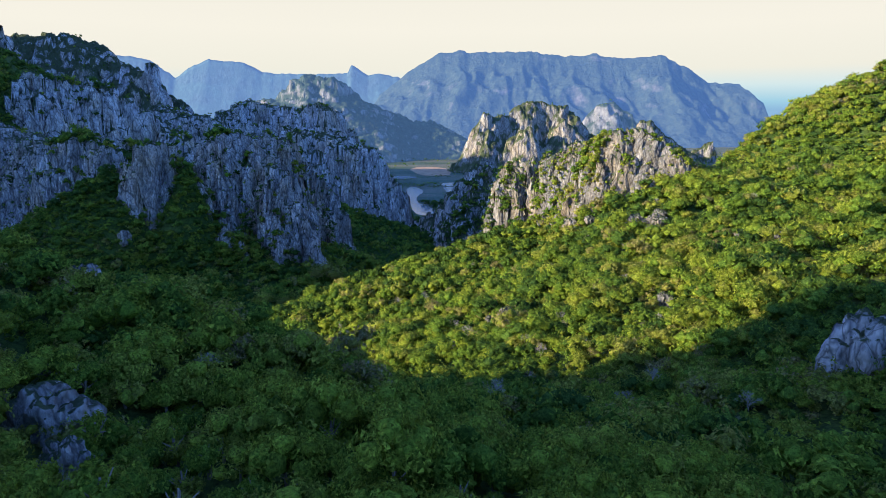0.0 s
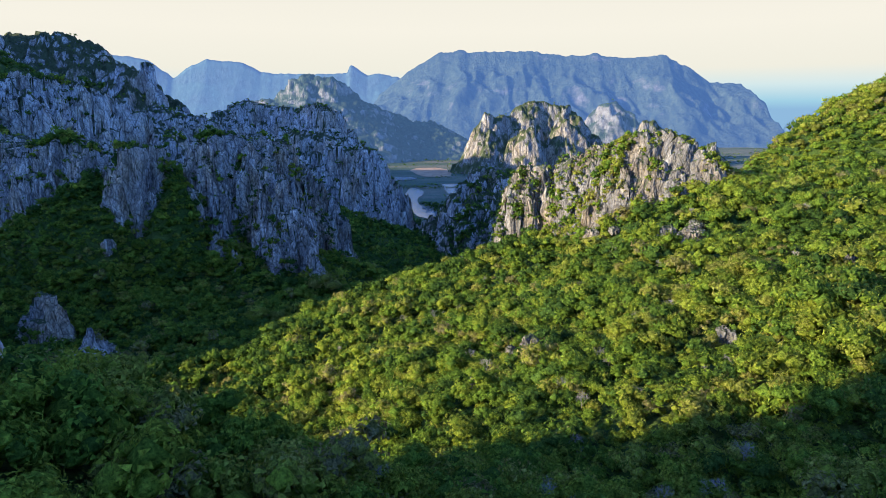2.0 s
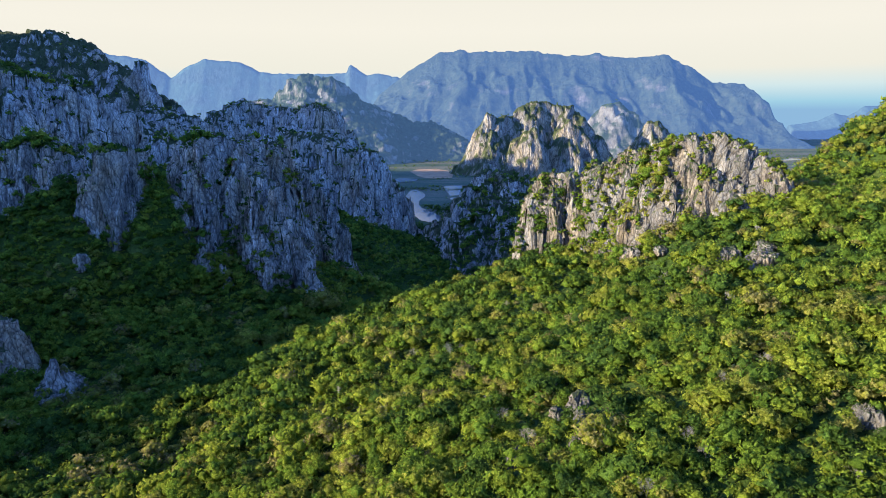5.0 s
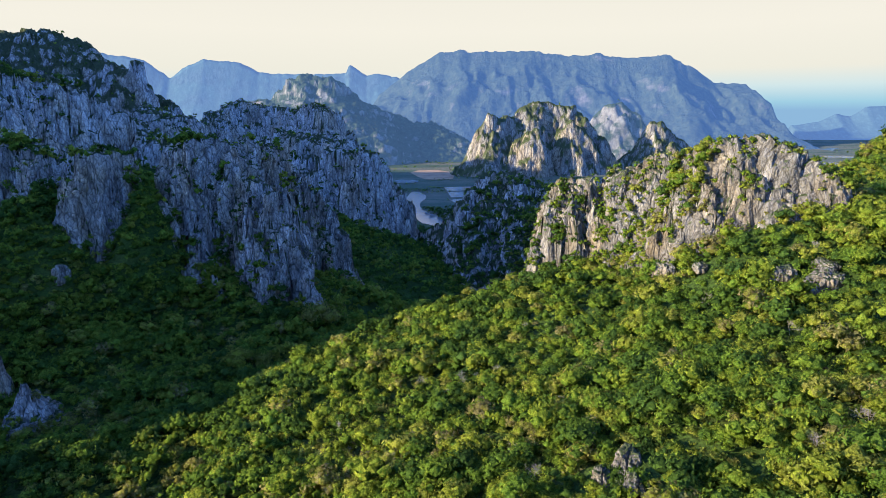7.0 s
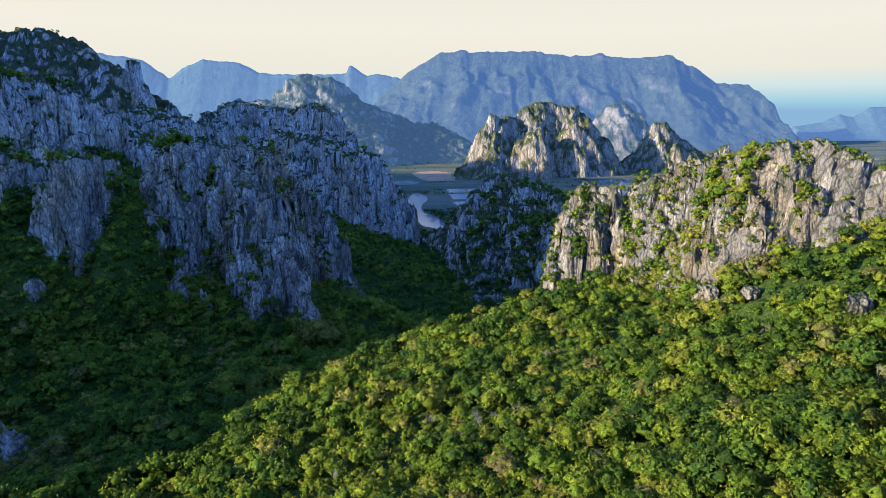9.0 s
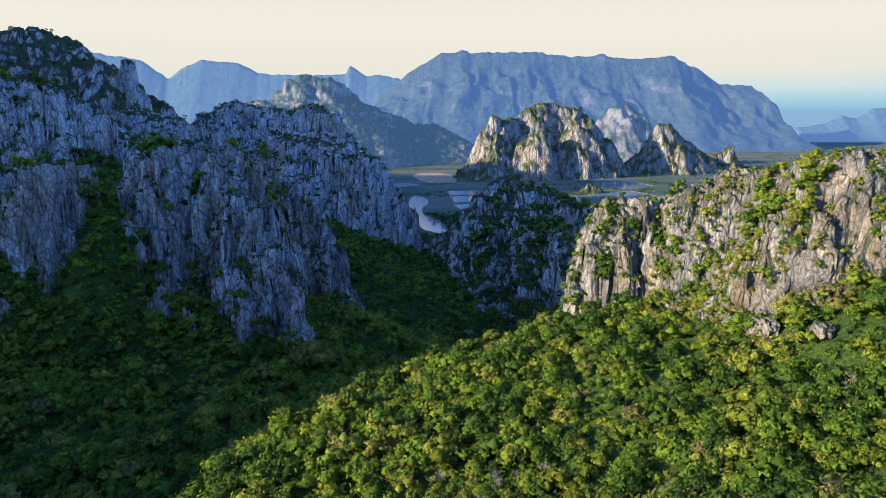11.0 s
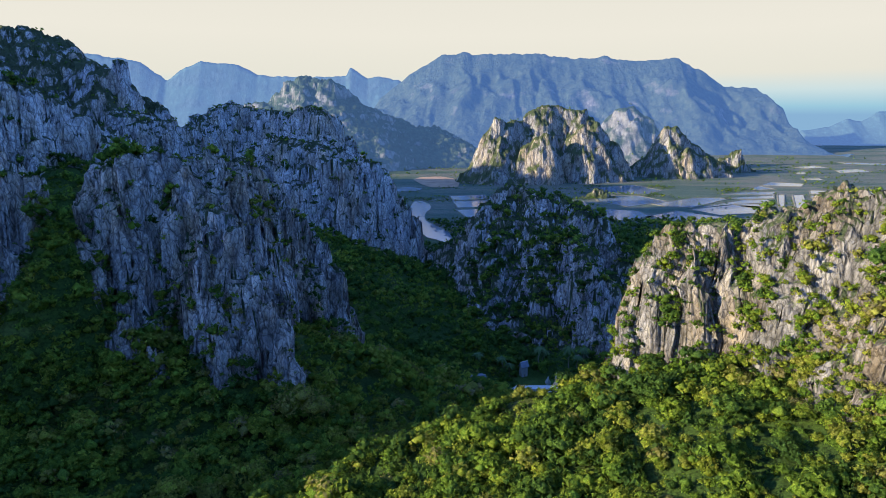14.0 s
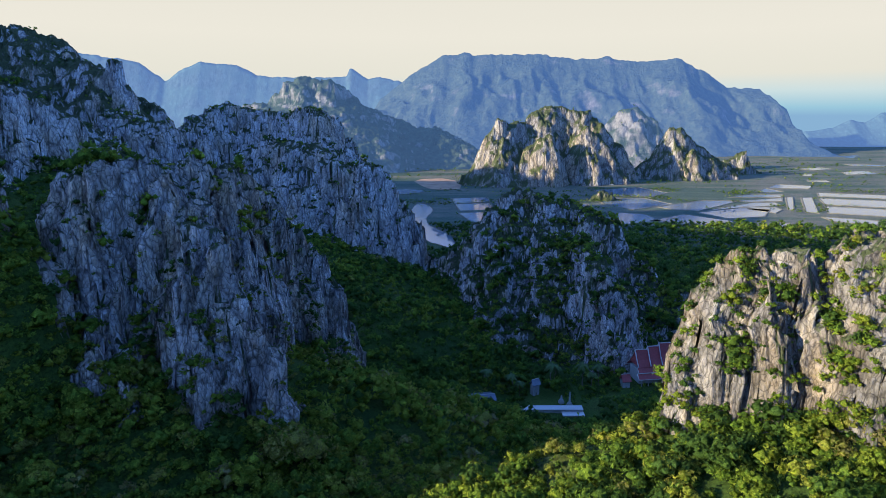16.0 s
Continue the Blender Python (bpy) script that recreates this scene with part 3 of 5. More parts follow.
LEFT_MID = [
    ([(-480, 1300, 198), (-481, 1330, 217), (-464, 1370, 234), (-447, 1400, 242), (-404, 1400, 236), (-327, 1350, 229), (-264, 1300, 238), (-243, 1285, 228), (-228, 1255, 190), (-215, 1220, 150)], 18, 1.7, 60, 1.4),
    ([(-339, 1180, 171), (-280, 1100, 187), (-230, 1060, 185), (-184, 1020, 180), (-172, 1000, 165)], 16, 1.7, 60, 0.7),
    ([(-172, 1000, 165), (-147, 970, 167), (-117, 955, 170), (-104, 962, 158), (-100, 990, 118), (-95, 1030, 72), (-86, 1080, 20)], 6, 2.6, 24, 1.6),
    ([(-230, 1060, 180), (-215, 1000, 140), (-200, 960, 90)], 10, 2.0, 50, 0.7),
    ([(-280, 1100, 182), (-290, 1020, 130), (-285, 970, 80)], 10, 2.0, 50, 0.7),
]
limestone_hill("limestone_massif", LEFT_MID, 1.8, MAT_ROCK_HAZED, 51, "shaded grey fluted limestone massif beside the river", 1.6, 1.9, 2.4, 120, 0.35, 0.95)

LEFT_BIG = [
    ([(-1383, 1750, 398), (-1186, 1750, 424), (-1082, 1720, 426), (-1028, 1700, 422), (-985, 1685, 405)], 60, 0.9, 230, 1.6),
    ([(-985, 1685, 405), (-966, 1680, 398), (-882, 1640, 357), (-810, 1600, 337), (-764, 1570, 322)], 16, 1.3, 240, 2.0),
    ([(-764, 1570, 322), (-738, 1555, 338), (-718, 1550, 334)], 9, 4.5, 180, 1.2),
    ([(-712, 1550, 270), (-690, 1540, 235), (-640, 1520, 190)], 10, 2.5, 120, 1.0),
    # unseen crest, placed to keep sun off the massif beside the river
    ([(-1250, 1150, 545), (-1120, 1180, 495)], 20, 1.4, 200, 1.0),
    ([(-1300, 1500, 260), (-1000, 1480, 270), (-850, 1450, 250), (-740, 1420, 205)], 30, 2.0, 120, 0.9),
]
limestone_hill("limestone_mountain", LEFT_BIG, 5.0, MAT_ROCK_WOODED, 65, "high limestone mountain with a wooded dome and bare cliffs", 2.4, 1.0, 2.5, 260)

CONE = [
    ([(24, 925, 100), (32, 932, 119), (45, 940, 132), (62, 945, 139), (80, 940, 136), (100, 920, 131), (126, 900, 122), (151, 882, 108), (169, 865, 87), (197, 850, 56)], 9, 1.45, 48, 0.65),
    ([(116, 840, 100), (116, 779, 87), (124, 765, 72), (134, 742, 36), (143, 735, 6)], 7, 2.1, 15, 0.7),
    ([(61, 942, 133), (37, 870, 86), (16, 805, 36)], 14, 1.1, 25, 0.6),
    ([(100, 920, 128), (90, 860, 92), (80, 790, 40)], 16, 1.2, 25, 0.6),
]
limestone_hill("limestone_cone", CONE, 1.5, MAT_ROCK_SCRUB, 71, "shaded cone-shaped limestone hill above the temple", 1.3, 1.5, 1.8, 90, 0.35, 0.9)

ISLAND = [
    ([(85, 2170, 15), (102, 2180, 142), (149, 2190, 217), (183, 2200, 196), (236, 2250, 205), (305, 2280, 246), (363, 2290, 260), (441, 2290, 237), (498, 2280, 204), (554, 2260, 136), (597, 2240, 45)], 7, 2.0, 12, 2.2),
    ([(210, 2150, 17), (235, 2155, 115), (280, 2160, 158), (315, 2160, 165), (344, 2150, 97), (362, 2150, 20)], 8, 2.6, 12, 2.2),
    ([(401, 2220, 157), (446, 2220, 193), (513, 2210, 118), (572, 2200, 33)], 8, 2.2, 14, 2.2),
    ([(149, 2190, 212), (140, 2150, 120), (135, 2125, 20)], 6, 2.4, 14, 2.2),
]
limestone_hill("limestone_island_hill", ISLAND, 4.5, MAT_ROCK_FAR, 81, "sunlit limestone hill rising from the plain", 2.6, 0.8, 2.4, 260, 0.25, 0.45)
ISLAND_BACK = [([(560, 2640, 90), (640, 2650, 200), (682, 2650, 246), (737, 2650, 254), (793, 2640, 215), (859, 2620, 145), (920, 2600, 60)], 14, 1.5, 60, 1.3)]
# carries the painted haze emission of the dome material
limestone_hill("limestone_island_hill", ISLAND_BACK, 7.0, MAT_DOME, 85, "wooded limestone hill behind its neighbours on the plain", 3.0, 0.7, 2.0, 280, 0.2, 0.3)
ISLAND_POINT = [
    ([(600, 2390, 15), (657, 2380, 33), (715, 2380, 84), (756, 2380, 123), (779, 2380, 181), (817, 2380, 181), (865, 2390, 143), (947, 2400, 88), (1012, 2400, 52)], 7, 2.2, 20, 1.6),
    ([(793, 2330, 39), (846, 2335, 112), (921, 2340, 76), (1012, 2350, 27)], 7, 2.2, 14, 1.6),
]
limestone_hill("limestone_island_hill", ISLAND_POINT, 4.5, MAT_ROCK_FAR, 91, "sunlit pointed limestone hill rising from the plain", 2.2, 0.8, 2.2, 240, 0.25, 0.45)
limestone_hill("limestone_island_hill", [([(1043, 2560, 19), (1088, 2560, 58), (1133, 2560, 88), (1162, 2560, 62), (1204, 2560, 9)], 6, 2.0, 14, 1.5)], 5.0, MAT_ROCK_FAR, 95,
               "small limestone hill on the plain", 2.2, 1.0, 2.0, 90)
limestone_hill("limestone_islet", [([(365, 1800, 8), (392, 1800, 33), (415, 1800, 26), (439, 1800, 2)], 5, 1.8, 8, 0.6)], 3.0, MAT_ROCK_FAR, 97,
               "little rock hill among the ponds", 1.2, 1.0, 1.0, 50)
DOME = [([(-860, 2900, 120), (-810, 2900, 195), (-762, 2900, 254), (-728, 2900, 321), (-677, 2900, 366), (-622, 2900, 388), (-541, 2900, 376), (-492, 2920, 354), (-444, 2940, 311)], 40, 1.5, 270, 0.7),
        ([(-444, 2940, 311), (-393, 2960, 258), (-333, 2980, 243), (-270, 2990, 223), (-199, 3000, 201), (-129, 3000, 143), (-70, 3000, 42)], 18, 1.4, 170, 0.55)]
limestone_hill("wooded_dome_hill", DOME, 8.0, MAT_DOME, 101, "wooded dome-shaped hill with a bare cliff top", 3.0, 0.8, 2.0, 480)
HILLS.pop()


# ---- far mountains ----
def ridge_mountain(name, crest, front, back, res, mat, seed, label, rough=1.0, size=1.0):
    cx = np.array([c[0] for c in crest], float)
    cy = np.array([c[1] for c in crest], float)
    cz = np.array([c[2] for c in crest], float)

    def height(x, y):
        wx = x + 90 * rough * fbm(x / 400, y / 400, 3, seed + 7)
        zc = np.interp(x, cx, cz, left=-100, right=-100) + (4 + 6 * rough) * fbm(x / 60, x * 0, 5, seed + 2)
        d = y - np.interp(x, cx, cy)
        spur = 1 - np.abs(fbm(wx / (420 * size), 0.6 * y / (420 * size), 2, seed + 3)) * 1.5
        spur2 = 1 - np.abs(fbm(wx / (130 * size) + 4, 0.7 * y / (130 * size), 2, seed + 5)) * 1.5
        t = np.where(d < 0, -d / front, d / back)
        bell = np.clip(t * 3.2, 0, 1) * np.clip(1.5 - t, 0.2, 1)
        prof = 1 - 1.1 * t ** 0.85 + 0.1 * t ** 3
        return zc * prof + bell * rough * (75 * spur * np.clip(zc / 300, 0, 1) + 26 * spur2 + 15 * fbm(x / 70, y / 70, 4, seed + 9))
    xs = np.arange(cx[0] - 40, cx[-1] + 40, res)
    ys = np.arange(cy.min() - front * 1.25, cy.max() + back, res)
    ys = ys[ys < 4985]
    ob = grid_object(name, xs, ys, height, mat, cut=lambda a, b: ground_height(a, b) - 20)
    return tagged(ob, label, "mountain", kind="structure")


def far_crest(pts, depth):
    """Crest places from directions (right, up) of the view line at a depth."""
    return [(-34 + a * depth, 233 + depth, 225 + b * depth) for a, b in pts]


BIG = far_crest([(-0.13, -0.02), (-0.100, 0.025), (-0.075, 0.046), (-0.03, 0.077), (0.0, 0.096), (0.07, 0.099), (0.16, 0.097), (0.215, 0.090), (0.27, 0.094),
                 (0.315, 0.088), (0.375, 0.092), (0.41, 0.081), (0.465, 0.048), (0.52, 0.045), (0.532, 0.022), (0.540, -0.005), (0.550, -0.03)], 4000)
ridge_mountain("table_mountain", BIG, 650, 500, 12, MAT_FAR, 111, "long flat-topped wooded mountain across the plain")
FAR = far_crest([(-0.75, 0.105), (-0.62, 0.103), (-0.55, 0.096), (-0.49, 0.086), (-0.45, 0.056), (-0.42, 0.075), (-0.39, 0.087), (-0.33, 0.081), (-0.30, 0.065),
                 (-0.25, 0.062), (-0.18, 0.062), (-0.155, 0.065), (-0.149, 0.078), (-0.143, 0.076), (-0.135, 0.068), (-0.12, 0.060), (-0.10, 0.064), (-0.07, 0.056), (-0.02, 0.03)], 4650)
ridge_mountain("far_mountain_range", FAR, 300, 90, 10, MAT_FARTHEST, 121, "far mountain range with a pinnacle, pale blue from painted haze", 0.3)
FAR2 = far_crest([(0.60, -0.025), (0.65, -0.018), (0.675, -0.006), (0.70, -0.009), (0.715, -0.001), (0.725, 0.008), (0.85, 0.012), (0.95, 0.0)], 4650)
ridge_mountain("far_coastal_hills", FAR2, 250, 90, 14, MAT_FARTHEST, 131, "hills along the far coast, pale blue from painted haze", 0.1)


# ---- water and fields on the plain ----
def sheet(name, outline, z, mat, parent=None, lift=0.0):
    """A flat polygon at height z."""
    bm = bmesh.new()
    f = bm.faces.new([bm.verts.new((x, y, z)) for x, y in outline])
    if f.normal.z < 0:
        f.normal_flip()
    bm.normal_update()
    if f.normal.z < 0:
        f.normal_flip()
    if lift:
        out = bmesh.ops.extrude_face_region(bm, geom=[f])
        for v in out["geom"]:
            if isinstance(v, bmesh.types.BMVert):
                v.co.z += lift
    me = bpy.data.meshes.new(name)
    bm.to_mesh(me)
    bm.free()
    me.materials.append(mat)
    ob = new(name, me)
    ob.parent = parent
    return ob


def rounded(outline, cuts=3):
    """The outline with its corners cut off, again and again."""
    p = [Vector(q) for q in outline]
    for _ in range(cuts):
        p = [q for a, b in zip(p, p[1:] + p[:1]) for q in (a.lerp(b, 0.25), a.lerp(b, 0.75))]
    return [(q.x, q.y) for q in p]


def bank_ring(name, outline, width, z, height):
    """A low earth bank round an outline."""
    p = [Vector(q) for q in outline]
    area = sum(a.x * b.y - b.x * a.y for a, b in zip(p, p[1:] + p[:1]))
    if area < 0:
        p.reverse()
    n = len(p)
    bm = bmesh.new()
    rings = []
    for off, zz in ((-width * 0.3, z - 0.6), (width * 0.1, z + height), (width * 0.7, z + height), (width * 1.2, z - 0.6)):
        ring = []
        for k in range(n):
            a, b, c = p[k - 1], p[k], p[(k + 1) % n]
            d1, d2 = (b - a).normalized(), (c - b).normalized()
            nrm = (Vector((d1.y, -d1.x)) + Vector((d2.y, -d2.x))).normalized()
            q = b + nrm * off
            ring.append(bm.verts.new((q.x, q.y, zz)))
        rings.append(ring)
    for r1, r2 in zip(rings, rings[1:]):
        for k in range(n):
            bm.faces.new((r1[k], r1[(k + 1) % n], r2[(k + 1) % n], r2[k]))
    bmesh.ops.recalc_face_normals(bm, faces=bm.faces)
    me = bpy.data.meshes.new(name)
    bm.to_mesh(me)
    bm.free()
    me.materials.append(MAT_BANK)
    return new(name, me)


RIVER = [(-105, 1610), (-110, 1531), (-80, 1385), (-59, 1263), (-40, 1249), (-16, 1208), (-8, 1278), (-29, 1356), (-61, 1428), (-68, 1495), (-65, 1554), (-54, 1594), (-58, 1681), (-83, 1738), (-102, 1718)]
INLET = [(-180, 1995), (-140, 2037), (-84, 1997), (-94, 1945), (-156, 1894)]
FIELD = [(-142, 2312), (3, 2353), (37, 2055), (-20, 2012), (-80, 2038)]
tagged(sheet("water", rounded(RIVER, 2), 3.7, MAT_WATER), "pale still river bend between wooded banks", "river", kind="structure")
tagged(sheet("water", rounded(INLET), 3.7, MAT_WATER), "narrow pale inlet beside a bare field", "water", kind="structure")
tagged(sheet("bare_field", rounded(FIELD, 1), 3.6, MAT_RED_EARTH, lift=0.4), "bare reddish earth field on the plain", "field", kind="structure")
PONDS_NEAR = [
    [(-6, 1827), (91, 1852), (91, 1765), (1, 1734)],
    [(1, 1724), (92, 1745), (88, 1634), (11, 1616)],
    [(6, 1583), (70, 1600), (73, 1480), (30, 1466)],
    [(31, 1452), (69, 1466), (60, 1378), (49, 1390)],
    [(423, 2006), (587, 2095), (626, 1957), (542, 1859), (445, 1904)],
    [(395, 1834), (519, 1836), (556, 1732), (426, 1639), (382, 1730)],
    [(355, 1604), (431, 1573), (438, 1484), (352, 1443), (332, 1456)],
    [(281, 1728), (339, 1729), (335, 1604), (282, 1603)],
]
PONDS_WIDE = [
    [(413, 1484), (522, 1574), (588, 1493), (588, 1472), (553, 1433), (461, 1451)],
    [(565, 1599), (699, 1669), (757, 1643), (691, 1545), (598, 1515)],
    [(503, 1684), (656, 1795), (762, 1797), (576, 1624), (528, 1640)],
    [(715, 1687), (791, 1679), (786, 1644), (743, 1593), (713, 1643)],
    [(579, 1615), (771, 1756), (836, 1767), (823, 1717), (685, 1669)],
    [(726, 1786), (907, 1854), (867, 1788), (781, 1776)],
    [(763, 1863), (857, 1924), (947, 1925), (910, 1865)],
]
PONDS_EAST = [
    [(930, 2016), (978, 2073), (984, 1990), (917, 1976)],
    [(994, 2088), (1073, 2182), (1163, 2136), (1103, 2061)],
    [(925, 1866), (941, 1866), (815, 1644), (804, 1644)],
    [(962, 1855), (995, 1867), (844, 1594), (827, 1610)],
    [(1075, 1965), (1274, 1895), (1222, 1826), (1032, 1891)],
    [(1003, 1844), (1189, 1783), (1099, 1666), (948, 1729)],
    [(930, 1700), (1073, 1631), (999, 1534), (871, 1595)],
    [(819, 1539), (916, 1490), (870, 1443), (809, 1475)],
    [(677, 1467), (700, 1454), (668, 1409), (652, 1421)],
]
PONDS_FAR = [
    [(1489, 2780), (1623, 2839), (1632, 2756), (1514, 2701)],
    [(1365, 2530), (1410, 2531), (1369, 2465), (1330, 2465)],
    [(1251, 2306), (1312, 2307), (1297, 2254), (1233, 2270)],
    [(1583, 2628), (1712, 2681), (1683, 2561), (1528, 2512)],
    [(1861, 3028), (2073, 2940), (2027, 2879), (1836, 2933)],
]
for outline in PONDS_NEAR + PONDS_WIDE + PONDS_EAST + PONDS_FAR:
    pond = bank_ring("fish_pond", outline, 5.0, 3.4, 1.0)
    tagged(pond, "shallow pond of pale water ringed by low earth banks", "pond", group="ponds on the plain")
    sheet("water_surface", outline, 3.75, MAT_WATER, pond)


def inside(x, y, outline):
    """Which of the places lie inside the outline."""
    hit = np.zeros(np.shape(x), bool)
    for (ax, ay), (bx, by) in zip(outline, outline[1:] + outline[:1]):
        k = ((ay > y) != (by > y)) & (x < (bx - ax) * (y - ay) / (by - ay + 1e-9) + ax)
        hit ^= k
    return hit


# ---- woods ----
TEMPLE_YARD = [(-16, 640), (-16, 676), (14, 674), (16, 664), (36, 668), (36, 684), (50, 686), (56, 670), (74, 668), (100, 690), (114, 688), (126, 700), (126, 725), (190, 745), (190, 690), (128, 690), (118, 680), (84, 650), (80, 624), (56, 620), (40, 632), (22, 640), (4, 644)]


def cover_height(x, y):
    """The topmost surface, and whether it is rock."""
    g = ground_height(x, y)
    h, rock = g.copy(), np.zeros(g.shape, bool)
    for hf, (x0, x1, y0, y1), _ in HILLS:
        k = (x > x0) & (x < x1) & (y > y0) & (y < y1)
        if k.any():
            z = hf(x[k], y[k])
            r = z > h[k] + 0.5
            hk, rk = h[k], rock[k]
            hk[r], rk[r] = z[r], True
            h[k], rock[k] = hk, rk
    return h, rock


SUN_ROCKS = [(5, 191, 144.5, 2.8, 2.4), (22, 198, 151.5, 2.6, 2.0), (18.5, 188, 150.5, 1.7, 1.5), (65, 165.5, 170.5, 2.5, 2.0), (110, 188.5, 186.5, 2.2, 2.0),
             (23.5, 208, 144.5, 3.8, 2.6), (17, 204, 141.5, 2.4, 2.0), (67, 308, 169, 4.5, 3.0), (94, 258, 179.5, 5.5, 3.4), (89, 269, 177.5, 4.5, 3.0), (74, 293, 172, 4.0, 2.8), (99, 266, 181, 4.5, 3.2)]


def scatter(x0, x1, y0, y1, step, seed, rocky=0.5, max_slope=1.3, flat=0.9):
    rs = np.random.RandomState(seed)
    xs, ys = np.meshgrid(np.arange(x0, x1, step), np.arange(y0, y1, step))
    x = xs.ravel() + rs.uniform(-0.5, 0.5, xs.size) * step
    y = ys.ravel() + rs.uniform(-0.5, 0.5, xs.size) * step
    k = (np.abs(x + 0.145 * np.clip(y, 0, 230)) < 0.80 * y + 30) & (y > 28)
    x, y = x[k], y[k]
    h, rock = cover_height(x, y)
    e = 5.0
    hx, hy = cover_height(x + e, y)[0] - cover_height(x - e, y)[0], cover_height(x, y + e)[0] - cover_height(x, y - e)[0]
    steep = np.hypot(hx, hy) / (2 * e)
    chance = np.where(steep < 0.95, flat, np.where(steep < max_slope, rocky, 0.05))
    keep = np.where(rock, rs.rand(x.size) < chance, True)
    keep &= (h > 4.5) & ~inside(x, y, TEMPLE_YARD)
    for bx, by, _, w, _ in SUN_ROCKS:
        keep &= np.hypot(x - bx, (y - by + 1.5) / 1.2) > 0.75 * w + 0.6
    for k in (0, 20, 40, 58):
        keep &= ~inside(x, y + k, RIVER)
    return np.stack([x[keep], y[keep], h[keep]], 1), rock[keep], rs


OCTA = (np.array([(0, 0, 1), (1, 0, 0), (0, 1, 0), (-1, 0, 0), (0, -1, 0), (0, 0, -1)], float),
        np.array([(0, 1, 2), (0, 2, 3), (0, 3, 4), (0, 4, 1), (5, 2, 1), (5, 3, 2), (5, 4, 3), (5, 1, 4)]))


def icosa():
    bm = bmesh.new()
    bmesh.ops.create_icosphere(bm, subdivisions=1, radius=1)
    v = np.array([q.co[:] for q in bm.verts])
    f = np.array([[q.index for q in p.verts] for p in bm.faces])
    bm.free()
    return v, f


ICOSA = icosa()


def unit_rows(a):
    return a / (np.linalg.norm(a, axis=-1, keepdims=True) + 1e-9)


def leafy(points, radius, quads, rs, leaf, squash=0.85, lobes_n=6, body=OCTA, lift=(0.45, 1.15)):
    """Crowns of uneven leaf clumps with many small leaf sprays round each; returns verts, faces, tint and the round of the crown."""
    n = len(points)
    patchy = fbm(points[:, 0] / 26, points[:, 1] / 26, 2, 78)
    r = radius * np.clip(np.exp(rs.normal(-0.10, 0.42, n)) * (1 + 0.35 * patchy), 0.45, 1.9)
    # tint falls with y: the dim, hazy light on far woods put into leaf colour
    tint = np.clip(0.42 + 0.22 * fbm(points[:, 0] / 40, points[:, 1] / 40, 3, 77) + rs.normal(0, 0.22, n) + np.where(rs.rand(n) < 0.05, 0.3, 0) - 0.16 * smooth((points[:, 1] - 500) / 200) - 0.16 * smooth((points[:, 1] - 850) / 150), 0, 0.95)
    up = rs.uniform(lift[0], lift[1], n)
    ang = rs.uniform(0, 2 * np.pi, (n, lobes_n))
    out = rs.uniform(0.30, 0.82, (n, lobes_n))
    lobes = np.stack([np.cos(ang) * out, np.sin(ang) * out, rs.uniform(-0.40, 0.32, (n, lobes_n)) + 0.15 * (0.55 - out)], 2)
    lobes[:, 0] = [0, 0, 0.34]
    big = rs.uniform(0.28, 0.50, (n, lobes_n))
    shift = np.stack([0 * up, 0 * up, up], 1)
    which = rs.randint(0, lobes_n, (n, quads))
    u = rs.normal(0, 1, (n, quads, 3))
    u[:, :, 2] = np.abs(u[:, :, 2] + 0.2) - 0.15
    u = unit_rows(u)
    lo = np.take_along_axis(lobes, which[:, :, None].repeat(3, 2), 1)
    shell = np.take_along_axis(big, which, 1)[:, :, None] * rs.uniform(0.85, 1.32, (n, quads, 1))
    c = (lo + u * shell) * [1, 1, squash]
    outward = unit_rows(0.75 * u + 0.9 * (lo + [0, 0, 0.15]) + 0.12 * rs.normal(0, 1, u.shape))
    c = points[:, None, :] + (c + shift[:, None, :]) * r[:, None, None]
    nrm = unit_rows(u + 0.45 * lo + rs.normal(0, 0.42, u.shape))
    a = unit_rows(np.cross(nrm, rs.normal(0, 1, u.shape)))
    b = np.cross(nrm, a)
    s = leaf * r[:, None, None] ** 0.75 * radius ** 0.25 * rs.uniform(0.55, 1.3, (n, quads, 1))
    tri = np.stack([c - a * s * 0.8 - b * s * 0.62, c - a * s * 0.8 + b * s * 0.62, c + a * s - nrm * s * 0.3], 2)
    v = tri.reshape(-1, 3)
    f = np.arange(len(v)).reshape(-1, 3)
    t = np.repeat(tint, quads * 3)
    crown = np.repeat(outward.reshape(-1, 3), 3, 0)
    # the dense clumps inside, tinted darker to paint in the crown's inner shade
    bv, bf = body
    k = len(bv)
    cv = bv[None, None] * big[:, :, None, None] * rs.uniform(0.60, 0.95, (n, lobes_n, k, 1)) + lobes[:, :, None, :]
    crown2 = unit_rows(0.75 * bv[None, None] + 0.9 * (lobes[:, :, None, :] + [0, 0, 0.15])).reshape(-1, 3)
    cv = points[:, None, None, :] + (cv * [1, 1, squash] + shift[:, None, None, :]) * r[:, None, None, None]
    f2 = (bf[None] + k * np.arange(n * lobes_n)[:, None, None]).reshape(-1, 3) + len(v)
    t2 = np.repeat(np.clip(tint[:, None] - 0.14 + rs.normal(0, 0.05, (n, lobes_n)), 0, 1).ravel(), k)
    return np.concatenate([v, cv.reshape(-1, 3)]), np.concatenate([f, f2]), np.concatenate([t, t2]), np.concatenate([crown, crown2])


